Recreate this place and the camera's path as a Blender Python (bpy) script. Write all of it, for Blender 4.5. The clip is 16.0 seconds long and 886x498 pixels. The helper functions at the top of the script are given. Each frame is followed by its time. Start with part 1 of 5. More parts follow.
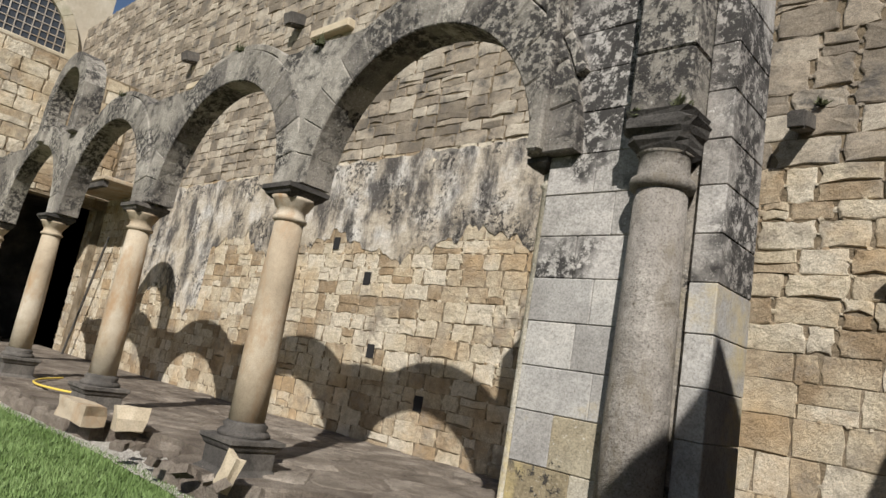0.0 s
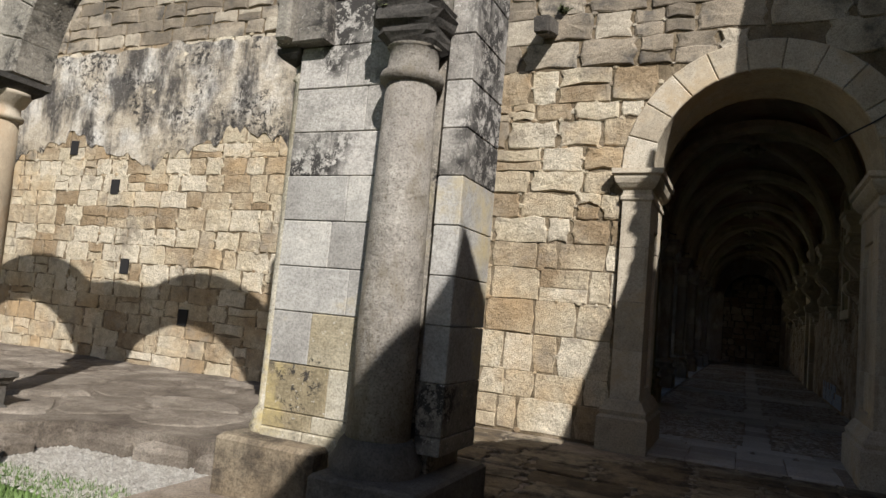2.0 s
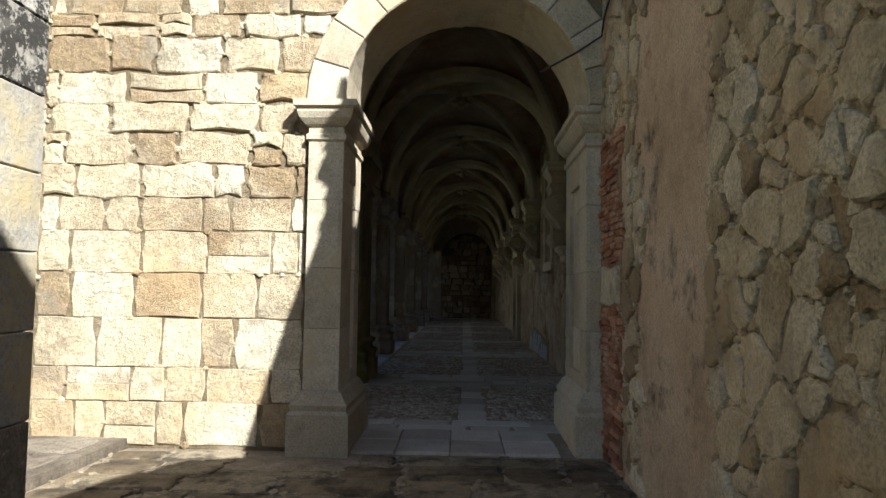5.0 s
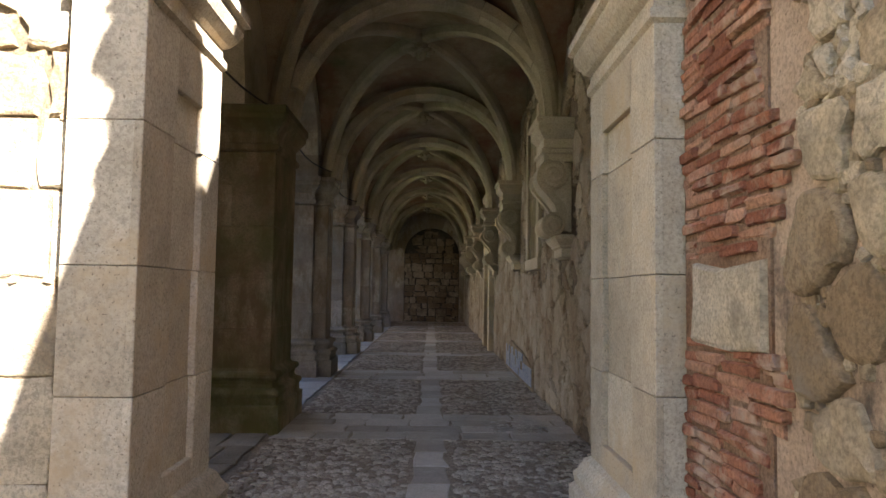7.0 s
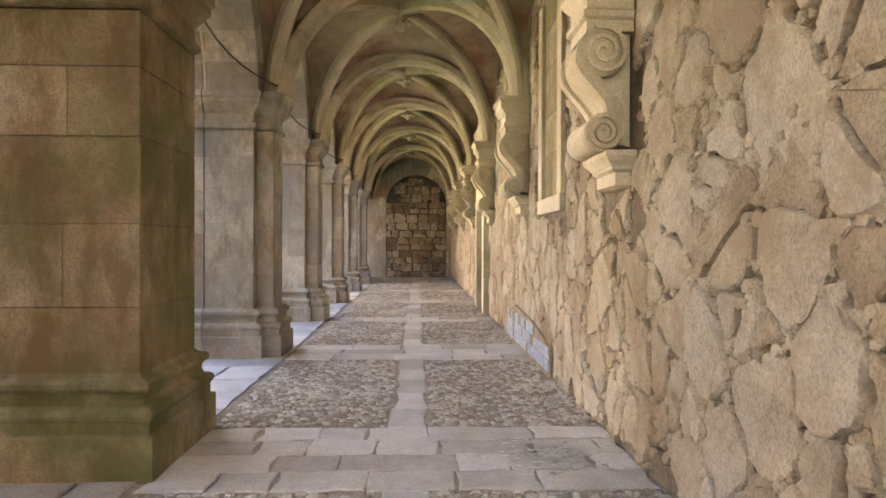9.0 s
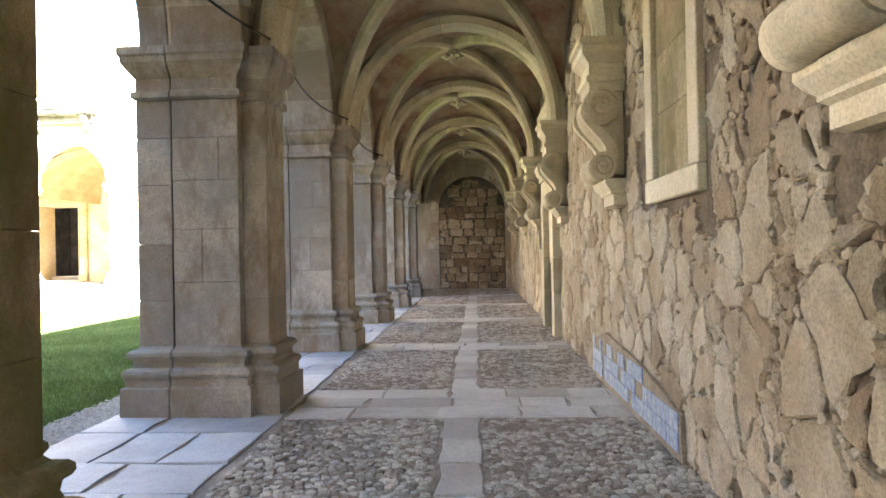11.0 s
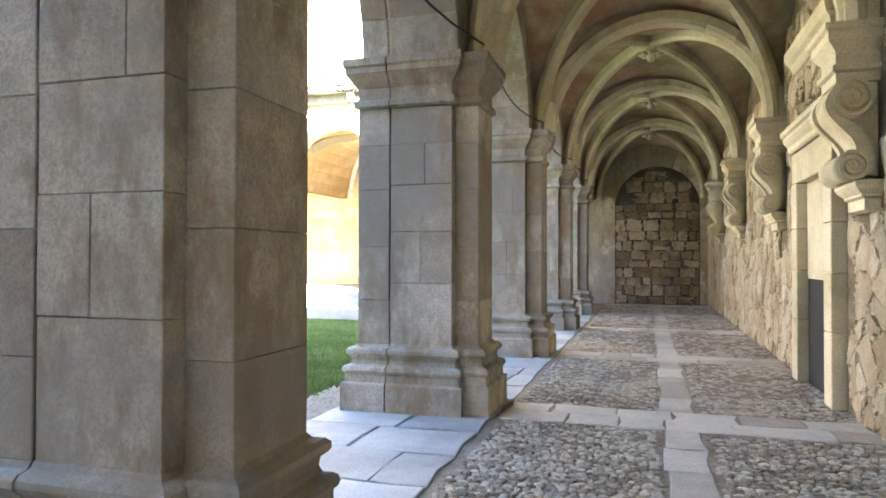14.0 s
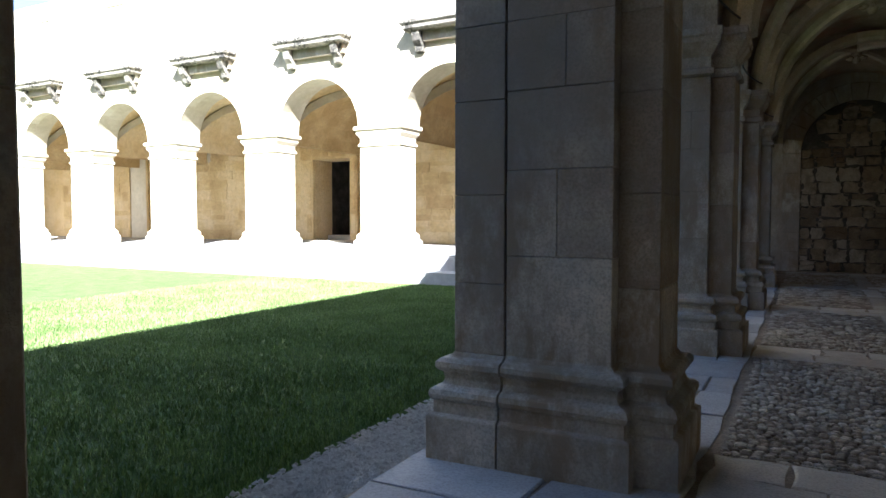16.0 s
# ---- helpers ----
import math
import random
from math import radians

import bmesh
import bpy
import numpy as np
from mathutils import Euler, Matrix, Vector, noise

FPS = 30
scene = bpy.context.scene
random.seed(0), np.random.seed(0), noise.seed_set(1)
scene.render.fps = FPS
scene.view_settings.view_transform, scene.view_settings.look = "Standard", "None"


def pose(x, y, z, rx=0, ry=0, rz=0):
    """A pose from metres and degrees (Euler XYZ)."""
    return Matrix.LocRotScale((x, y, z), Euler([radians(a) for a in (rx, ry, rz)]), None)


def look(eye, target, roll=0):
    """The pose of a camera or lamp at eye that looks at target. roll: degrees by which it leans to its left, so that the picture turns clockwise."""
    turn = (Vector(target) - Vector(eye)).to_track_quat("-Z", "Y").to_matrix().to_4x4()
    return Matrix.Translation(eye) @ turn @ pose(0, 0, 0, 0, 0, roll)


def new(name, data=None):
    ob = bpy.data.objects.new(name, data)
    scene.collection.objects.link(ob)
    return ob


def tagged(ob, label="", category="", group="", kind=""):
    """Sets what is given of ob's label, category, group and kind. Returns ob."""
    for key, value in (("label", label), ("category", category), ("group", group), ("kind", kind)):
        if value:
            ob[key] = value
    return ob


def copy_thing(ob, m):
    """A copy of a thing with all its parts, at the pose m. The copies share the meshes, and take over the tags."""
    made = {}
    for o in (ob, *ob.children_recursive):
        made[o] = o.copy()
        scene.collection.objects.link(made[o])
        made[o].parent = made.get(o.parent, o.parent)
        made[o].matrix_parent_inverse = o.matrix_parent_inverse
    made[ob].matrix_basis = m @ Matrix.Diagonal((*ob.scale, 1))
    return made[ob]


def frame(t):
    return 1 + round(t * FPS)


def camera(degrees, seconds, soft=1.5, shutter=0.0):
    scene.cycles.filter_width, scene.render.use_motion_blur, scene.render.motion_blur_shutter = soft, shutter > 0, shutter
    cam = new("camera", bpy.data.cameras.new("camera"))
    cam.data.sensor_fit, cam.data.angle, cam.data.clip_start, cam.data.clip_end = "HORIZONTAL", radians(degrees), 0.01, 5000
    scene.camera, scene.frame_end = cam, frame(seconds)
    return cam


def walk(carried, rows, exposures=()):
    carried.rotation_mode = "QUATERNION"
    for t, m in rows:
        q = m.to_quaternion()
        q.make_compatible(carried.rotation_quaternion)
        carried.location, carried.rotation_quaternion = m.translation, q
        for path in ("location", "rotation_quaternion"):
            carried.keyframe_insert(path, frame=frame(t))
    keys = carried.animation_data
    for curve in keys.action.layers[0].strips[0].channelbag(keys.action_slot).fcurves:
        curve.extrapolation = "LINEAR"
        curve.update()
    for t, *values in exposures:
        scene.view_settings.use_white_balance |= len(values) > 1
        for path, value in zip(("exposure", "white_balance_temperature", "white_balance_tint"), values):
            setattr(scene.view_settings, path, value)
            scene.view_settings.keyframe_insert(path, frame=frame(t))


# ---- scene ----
cam = camera(66.6, 16.0)
# seconds, eye, yaw, pitch, roll
ROWS = [
    (0.0, 0.506, -0.372, 1.339, 44.23, 10.52, 9.72),
    (0.5, 0.528, -0.362, 1.327, 39.25, 9.48, 8.61),
    (1.0, 0.548, -0.351, 1.317, 34.77, 8.02, 7.48),
    (1.5, 0.566, -0.286, 1.303, 29.82, 6.50, 6.33),
    (2.0, 0.589, -0.201, 1.305, 24.62, 5.17, 5.14),
    (2.5, 0.606, -0.099, 1.294, 19.86, 3.91, 3.78),
    (3.0, 0.621, 0.014, 1.291, 14.58, 2.54, 2.58),
    (3.5, 0.590, 0.137, 1.289, 9.34, 1.81, 1.63),
    (4.0, 0.576, 0.427, 1.300, 3.41, 2.66, 0.64),
    (6.5, 0.783, 3.879, 1.494, 0.49, 3.98, 0.70),
    (7.0, 0.762, 4.657, 1.494, -0.95, 3.55, 0.80),
    (7.5, 0.745, 5.345, 1.510, -1.23, 1.78, 1.60),
    (8.0, 0.780, 6.151, 1.490, -1.61, 1.32, 1.50),
    (8.5, 0.780, 6.823, 1.467, -3.38, 0.63, 1.40),
    (9.0, 0.837, 7.511, 1.479, -2.15, -0.43, 0.20),
    (11.5, 0.917, 10.860, 1.475, 5.94, 0.60, -0.70),
    (12.0, 0.882, 11.587, 1.451, 10.17, 0.80, -0.10),
    (12.5, 0.868, 12.233, 1.492, 11.39, -0.20, 0.00),
    (13.0, 0.759, 12.886, 1.472, 11.36, -0.11, 1.00),
    (13.5, 0.674, 13.521, 1.490, 15.66, 0.29, 0.30),
    (14.0, 0.491, 14.195, 1.478, 16.91, 0.83, 0.10),
    (14.5, 0.384, 14.839, 1.473, 22.09, 0.95, -0.60),
    (15.0, 0.157, 15.537, 1.459, 21.54, -0.20, 0.00),
    (15.5, -0.059, 16.160, 1.470, 26.13, -1.03, 0.10),
    (16.0, -0.37, 16.70, 1.467, 28.35, -2.70, 0.0),
]
EXPOSURES = [(0.0, 0.3, 6050, 14), (2.0, 0.45, 6050, 14), (2.5, 0.68, 6000, 14), (3.0, 0.93, 5980, 12), (3.5, 1.4, 5950, 10), (4.2, 1.5, 5950, 8), (6.5, 2.45, 6000, 14), (7.5, 4.65, 6800, 22), (8.0, 5.2, 6800, 22), (8.5, 5.4, 6800, 22), (9.0, 5.65, 7300, 23),
             (11.5, 5.4, 6250, 15), (12.5, 5.4, 6200, 14), (13.5, 5.6, 6050, 13), (14.5, 5.45, 5900, 12), (15.0, 4.95, 5750, 11), (15.5, 4.1, 5650, 12), (16.0, 3.05, 5500, 12)]
walk(cam, [(t, pose(x, y, z, 0, 0, yaw) @ pose(0, 0, 0, 90 + pitch, 0, 0) @ pose(0, 0, 0, 0, 0, roll)) for t, x, y, z, yaw, pitch, roll in ROWS], EXPOSURES)

# ---- world and sun ----
SUN_DIR = Vector((-0.76, 1.0, -0.95)).normalized()      # the way the sunlight travels
sky_world = bpy.data.worlds.new("sky")
scene.world = sky_world
sky_world.use_nodes = True
wn = sky_world.node_tree.nodes
sky = wn.new("ShaderNodeTexSky")
sky.sky_type, sky.sun_disc = "NISHITA", False
sky.sun_elevation = math.asin(-SUN_DIR.z)
sky.sun_rotation = math.atan2(-SUN_DIR.x, -SUN_DIR.y)
sky_world.node_tree.links.new(sky.outputs[0], wn["Background"].inputs[0])
wn["Background"].inputs[1].default_value = 0.05
sun_lamp = bpy.data.lights.new("sun", "SUN")
sun_lamp.energy, sun_lamp.angle, sun_lamp.color = 5.0, radians(0.53), (1.0, 0.95, 0.86)
sun_ob = new("sun", sun_lamp)
sun_ob.matrix_world = look((30, -40, 40), Vector((30, -40, 40)) + SUN_DIR)


# ---- materials ----
def stone(name, cols, scale=1.0, rough=0.9, vary=0.25, bump=0.35, grain=60.0, stain=None, stain_amount=0.0, stain_scale=1.2,
          moss=None, moss_amount=0.0, streak=False, island=False, lichen=0.0, mott=0.75, pits=0.0):
    """Weathered stone: cols from dark to light, colour change piece by piece, grain, stains, lichen spots."""
    m = bpy.data.materials.new(name)
    m.use_nodes = True
    nt = m.node_tree
    nd, ln = nt.nodes, nt.links
    bsdf = nd["Principled BSDF"]
    geo = nd.new("ShaderNodeNewGeometry")
    pos = geo.outputs["Position"]

    def tex(sc, detail=6.0, roughness=0.6, vec=None):
        n = nd.new("ShaderNodeTexNoise")
        n.inputs["Scale"].default_value, n.inputs["Detail"].default_value, n.inputs["Roughness"].default_value = sc, detail, roughness
        ln.new(vec or pos, n.inputs["Vector"])
        return n.outputs["Fac"]

    def ramp(fac, stops):
        r = nd.new("ShaderNodeValToRGB")
        while len(r.color_ramp.elements) < len(stops):
            r.color_ramp.elements.new(0.5)
        for e, (p, c) in zip(r.color_ramp.elements, stops):
            e.position, e.color = p, (*c, 1)
        ln.new(fac, r.inputs[0])
        return r.outputs[0]

    def mix(fac, a, b, how="MIX"):
        n = nd.new("ShaderNodeMix")
        n.data_type, n.blend_type = "RGBA", how
        if isinstance(fac, float):
            n.inputs[0].default_value = fac
        else:
            ln.new(fac, n.inputs[0])
        ln.new(a, n.inputs[6])
        if isinstance(b, tuple):
            n.inputs[7].default_value = (*b, 1)
        else:
            ln.new(b, n.inputs[7])
        return n.outputs[2]

    def grey(fac, p0, v0, p1, v1):
        return ramp(fac, [(p0, (v0,) * 3), (p1, (v1,) * 3)])

    stops = [(0.3 + 0.4 * i / max(1, len(cols) - 1), c) for i, c in enumerate(cols)]
    if island:
        rnd = geo.outputs["Random Per Island"]
    else:
        info = nd.new("ShaderNodeObjectInfo")
        rnd = info.outputs["Random"]
    big = tex(1.1 * scale, 5.0)
    add = nd.new("ShaderNodeMath")
    add.operation = "MULTIPLY_ADD"
    sub = nd.new("ShaderNodeMath")
    sub.operation, sub.inputs[1].default_value = "SUBTRACT", 0.5
    ln.new(rnd, sub.inputs[0])
    ln.new(sub.outputs[0], add.inputs[0])
    add.inputs[1].default_value = vary
    ln.new(big, add.inputs[2])
    col = ramp(add.outputs[0], stops)
    col = mix(mott, col, grey(tex(8.0 * scale, 10.0, 0.75), 0.33, 0.5, 0.66, 1.0), "MULTIPLY")
    col = mix(0.25 + 0.6 * mott, col, grey(tex(grain, 4.0, 0.7), 0.38, 0.5, 0.56, 1.0), "MULTIPLY")
    if stain_amount:
        vec = None
        if streak:
            mp = nd.new("ShaderNodeMapping")
            mp.inputs["Scale"].default_value = (1.6, 1.6, 0.7)
            ln.new(pos, mp.inputs["Vector"])
            vec = mp.outputs[0]
        f = grey(tex(stain_scale, 9.0, 0.72, vec), 0.62 - 0.3 * stain_amount, 0.0, 0.70 - 0.2 * stain_amount, 0.92)
        col = mix(f, col, stain)
    if moss_amount:
        f = grey(tex(0.8, 6.0, 0.65), 0.62 - 0.25 * moss_amount, 0.0, 0.8 - 0.2 * moss_amount, 0.75)
        col = mix(f, col, moss)
    if lichen:
        spots = grey(tex(12.0, 9.0, 0.8), 0.56 - 0.07 * lichen, 0.0, 0.585 - 0.07 * lichen, 0.95)
        where = grey(tex(1.3, 4.0, 0.6), 0.52 - 0.06 * lichen, 0.0, 0.62 - 0.06 * lichen, 1.0)
        col = mix(mix(1.0, spots, where, "MULTIPLY"), col, (0.035, 0.032, 0.028))
        pale = grey(tex(31.0, 6.0, 0.7), 0.62, 0.0, 0.66, 0.7)
        col = mix(pale, col, (0.62, 0.60, 0.53))
    if pits:
        holes = grey(tex(75.0, 3.0, 0.55), 0.29 + 0.05 * pits, 0.6, 0.34 + 0.05 * pits, 0.0)
        col = mix(holes, col, (0.12, 0.09, 0.06))
    ln.new(col, bsdf.inputs["Base Color"])
    bsdf.inputs["Roughness"].default_value = rough
    bsdf.inputs["Specular IOR Level"].default_value = 0.25
    b1 = nd.new("ShaderNodeBump")
    b1.inputs["Strength"].default_value, b1.inputs["Distance"].default_value = bump, 0.06
    ln.new(tex(6.0 * scale, 12.0, 0.72), b1.inputs["Height"])
    b2 = nd.new("ShaderNodeBump")
    b2.inputs["Strength"].default_value, b2.inputs["Distance"].default_value = bump * 0.7, 0.006
    ln.new(tex(grain * 1.3, 4.0, 0.6), b2.inputs["Height"])
    ln.new(b1.outputs[0], b2.inputs["Normal"])
    ln.new(b2.outputs[0], bsdf.inputs["Normal"])
    return m


def plain(name, col, rough=0.7, metal=0.0):
    m = bpy.data.materials.new(name)
    m.use_nodes = True
    b = m.node_tree.nodes["Principled BSDF"]
    b.inputs["Base Color"].default_value, b.inputs["Roughness"].default_value, b.inputs["Metallic"].default_value = (*col, 1), rough, metal
    return m


M_WALL = stone("honey_rubble", [(0.38, 0.28, 0.165), (0.58, 0.47, 0.31), (0.69, 0.59, 0.41), (0.77, 0.68, 0.51)], 1.0, stain=(0.27, 0.23, 0.17), stain_amount=0.35, moss=(0.54, 0.38, 0.20), moss_amount=0.4, vary=0.45, bump=1.0)
M_WALL_I = stone("honey_rubble_joined", [(0.38, 0.28, 0.165), (0.58, 0.47, 0.31), (0.69, 0.59, 0.41), (0.77, 0.68, 0.51)], 1.0, stain=(0.27, 0.23, 0.17), stain_amount=0.35, moss=(0.54, 0.38, 0.20), moss_amount=0.4, vary=0.45, bump=1.0, island=True)
M_UPPER_I = stone("grey_coursed_stone", [(0.24, 0.20, 0.145), (0.43, 0.36, 0.26), (0.56, 0.49, 0.37)], 1.0, vary=0.45, bump=0.7, island=True, stain=(0.10, 0.09, 0.075), stain_amount=0.4, stain_scale=2.0)
M_AISLE = stone("aisle_rubble", [(0.34, 0.25, 0.155), (0.46, 0.36, 0.235), (0.53, 0.43, 0.30), (0.58, 0.49, 0.36)], 1.0, vary=0.33, bump=0.95, mott=0.6, stain=(0.33, 0.24, 0.15), stain_amount=0.25)
M_AISLE_I = stone("aisle_rubble_joined", [(0.34, 0.25, 0.155), (0.46, 0.36, 0.235), (0.53, 0.43, 0.30), (0.58, 0.49, 0.36)], 1.0, vary=0.33, bump=0.95, mott=0.6, stain=(0.33, 0.24, 0.15), stain_amount=0.25, island=True)
M_MORTAR = stone("lime_mortar", [(0.28, 0.215, 0.135), (0.40, 0.315, 0.21), (0.50, 0.41, 0.29)], 2.0, vary=0.0, bump=0.9, grain=45)
M_MORTAR_DARK = stone("deep_joint", [(0.16, 0.12, 0.07), (0.27, 0.21, 0.13), (0.44, 0.36, 0.25)], 2.0, vary=0.0, bump=0.8)
M_EARTH_JOINT = stone("earth_mortar", [(0.15, 0.11, 0.07), (0.25, 0.19, 0.125), (0.40, 0.32, 0.215)], 2.0, vary=0.0, bump=0.9, grain=45)
M_PLASTER = stone("old_lime_plaster", [(0.44, 0.37, 0.26), (0.64, 0.56, 0.43), (0.80, 0.76, 0.67)], 1.3, vary=0.0, bump=0.7,
                  stain=(0.055, 0.05, 0.045), stain_amount=0.55, stain_scale=1.1, streak=True, lichen=0.8)
M_RENDER = stone("brown_render", [(0.50, 0.37, 0.255), (0.64, 0.49, 0.35), (0.72, 0.60, 0.46)], 1.0, vary=0.0, bump=1.0, mott=0.5, pits=0.8, stain=(0.10, 0.085, 0.07), stain_amount=0.25, stain_scale=1.6)
M_PIER = stone("grey_ashlar", mott=0.6, cols=[(0.424, 0.355, 0.276), (0.562, 0.493, 0.398), (0.689, 0.625, 0.514)], scale=1.0, vary=0.55, bump=0.4,
               stain=(0.26, 0.20, 0.13), stain_amount=0.55, stain_scale=1.7, streak=True, moss=(0.28, 0.26, 0.225), moss_amount=0.85)
M_MOSSY = stone("mossy_ashlar", mott=0.55, cols=[(0.36, 0.26, 0.155), (0.48, 0.37, 0.235), (0.60, 0.50, 0.36)], scale=1.3, vary=0.22, bump=0.4,
                moss=(0.095, 0.115, 0.032), moss_amount=0.95, stain=(0.19, 0.12, 0.065), stain_amount=0.55, stain_scale=1.3, streak=True, pits=0.4)
M_JAMB = stone("cream_ashlar", mott=0.5, cols=[(0.42, 0.355, 0.255), (0.54, 0.475, 0.36), (0.63, 0.57, 0.45)], scale=1.0, vary=0.3, bump=0.3,
               stain=(0.42, 0.33, 0.21), stain_amount=0.42, stain_scale=1.1, pits=0.7)
M_LICHEN = stone("lichen_ashlar", [(0.29, 0.255, 0.20), (0.41, 0.37, 0.30), (0.51, 0.465, 0.385)], 1.0, vary=0.3, bump=0.45,
                 lichen=1.0, stain=(0.42, 0.36, 0.20), stain_amount=0.25)
M_LICHEN_TOP = stone("black_lichen_ashlar", [(0.38, 0.35, 0.30), (0.50, 0.47, 0.41), (0.62, 0.58, 0.51)], 1.0, vary=0.3, bump=0.45, lichen=1.4)
M_ASHLAR = stone("clean_grey_ashlar", [(0.36, 0.34, 0.30), (0.47, 0.45, 0.40), (0.57, 0.54, 0.47)], 1.0, vary=0.36, bump=0.35, mott=0.55, stain=(0.46, 0.38, 0.22), stain_amount=0.35, stain_scale=0.9, pits=0.3)
M_YELLOW = stone("yellowed_ashlar", [(0.34, 0.28, 0.17), (0.47, 0.41, 0.28), (0.57, 0.52, 0.40)], 1.0, vary=0.5, bump=0.45, lichen=0.3, stain=(0.45, 0.36, 0.16), stain_amount=0.3)
M_ARCH = stone("lichen_voussoir", [(0.20, 0.18, 0.15), (0.34, 0.31, 0.25), (0.48, 0.44, 0.36)], 1.0, vary=0.3, bump=0.6, lichen=1.2)
M_COLUMN = stone("tan_column", mott=0.35, cols=[(0.34, 0.27, 0.18), (0.46, 0.38, 0.26), (0.55, 0.48, 0.36)], scale=1.0, vary=0.3, bump=0.3, grain=110, stain=(0.33, 0.22, 0.12), stain_amount=0.4, stain_scale=1.3, streak=True)
M_GRANITE = stone("grey_granite_column", [(0.25, 0.225, 0.18), (0.37, 0.335, 0.28), (0.48, 0.44, 0.37)], 1.2, vary=0.2, bump=0.7, grain=75, stain=(0.20, 0.17, 0.12), stain_amount=0.4, stain_scale=1.6, streak=True, pits=0.8)
# weathered dark stone; also puts the shade of two inner rooms into colour
M_DARK = stone("dark_weathering_and_shade", [(0.05, 0.047, 0.04), (0.11, 0.10, 0.085), (0.20, 0.18, 0.15)], 1.5, vary=0.2, bump=0.5)
M_VAULT = stone("vault_plaster", mott=0.35, cols=[(0.32, 0.25, 0.16), (0.45, 0.36, 0.24), (0.54, 0.45, 0.31)], scale=1.0, vary=0.0, bump=0.3,
                moss=(0.12, 0.13, 0.05), moss_amount=0.5, stain=(0.26, 0.125, 0.08), stain_amount=0.45, stain_scale=0.6)
M_RIB = stone("rib_stone", mott=0.35, cols=[(0.44, 0.37, 0.25), (0.55, 0.48, 0.34), (0.64, 0.57, 0.43)], scale=1.0, vary=0.2, bump=0.25,
              moss=(0.14, 0.15, 0.06), moss_amount=0.35)
M_CARVED = stone("carved_limestone", mott=0.35, cols=[(0.46, 0.38, 0.25), (0.58, 0.49, 0.34), (0.66, 0.58, 0.43)], scale=1.0, vary=0.15, bump=0.2)
M_SLAB = stone("floor_slab", mott=0.35, cols=[(0.391, 0.345, 0.287), (0.506, 0.46, 0.391), (0.598, 0.552, 0.483)], scale=1.0, vary=0.5, bump=0.25, rough=0.8)
M_SLAB_PALE = stone("pale_slab", mott=0.35, cols=[(0.36, 0.35, 0.34), (0.46, 0.45, 0.43), (0.55, 0.54, 0.52)], scale=1.0, vary=0.35, bump=0.25, rough=0.8)
M_FLAG_BROWN = stone("brown_slab", mott=0.5, cols=[(0.24, 0.20, 0.15), (0.34, 0.29, 0.22), (0.43, 0.38, 0.30)], scale=1.0, vary=0.5, bump=0.3, rough=0.85)
M_COBBLE = stone("cobble", [(0.312, 0.252, 0.192), (0.456, 0.384, 0.3), (0.6, 0.528, 0.432)], 1.0, vary=0.6, bump=0.3, island=True, rough=0.85)
M_EARTH = stone("floor_earth", [(0.276, 0.218, 0.161), (0.391, 0.322, 0.241), (0.506, 0.425, 0.333)], 2.0, vary=0.0, bump=0.8)
M_FLAG = stone("court_flag", [(0.17, 0.13, 0.08), (0.27, 0.21, 0.135), (0.37, 0.31, 0.215)], 1.0, vary=0.5, bump=0.5,
               stain=(0.05, 0.04, 0.03), stain_amount=0.5, stain_scale=2.5)
M_ROCK = stone("rough_platform", [(0.15, 0.12, 0.09), (0.28, 0.235, 0.18), (0.44, 0.38, 0.30)], 1.5, vary=0.15, bump=1.0)
M_GRAVEL = stone("pale_gravel", mott=0.35, cols=[(0.58, 0.53, 0.44), (0.74, 0.69, 0.59), (0.84, 0.80, 0.70)], scale=14.0, vary=0.5, bump=1.0, island=True, grain=110)
M_BRICK = stone("red_brick", [(0.37, 0.146, 0.084), (0.538, 0.246, 0.146), (0.65, 0.381, 0.246)], 2.0, vary=0.6, bump=0.8, stain=(0.50, 0.38, 0.28), stain_amount=0.35, stain_scale=3.0)
M_BRICK_BED = stone("brick_bed", [(0.30, 0.17, 0.10), (0.42, 0.27, 0.17), (0.52, 0.37, 0.25)], 3.0, vary=0.0, bump=0.9)
M_BLOCKING = stone("blocking_rubble", [(0.22, 0.16, 0.10), (0.31, 0.235, 0.155), (0.39, 0.31, 0.22), (0.48, 0.41, 0.31)], 1.0, vary=0.5, bump=0.9, stain=(0.14, 0.11, 0.08), stain_amount=0.4)
M_FACADE = stone("sunlit_facade", mott=0.35, cols=[(0.52, 0.45, 0.33), (0.62, 0.55, 0.42), (0.70, 0.64, 0.52)], scale=0.8, vary=0.3, bump=0.2)
M_HONEY = stone("honey_back_wall", [(0.55, 0.38, 0.17), (0.70, 0.52, 0.27), (0.78, 0.62, 0.37)], 1.0, vary=0.4, bump=0.4, mott=0.5)
M_HONEY_I = stone("honey_back_stones", [(0.56, 0.40, 0.20), (0.70, 0.53, 0.28), (0.78, 0.63, 0.39)], 1.0, vary=0.3, bump=0.4, mott=0.5, island=True)
M_LAWN = stone("lawn_soil", [(0.09, 0.13, 0.04), (0.13, 0.19, 0.06), (0.18, 0.25, 0.09)], 3.0, vary=0.0, bump=0.8)
M_GRASS = stone("grass_blade", [(0.12, 0.19, 0.05), (0.19, 0.29, 0.085), (0.28, 0.39, 0.14)], 0.7, vary=0.4, bump=0.0, island=True, rough=0.6)
M_WEED = plain("dry_weed", (0.07, 0.075, 0.03), 0.8)
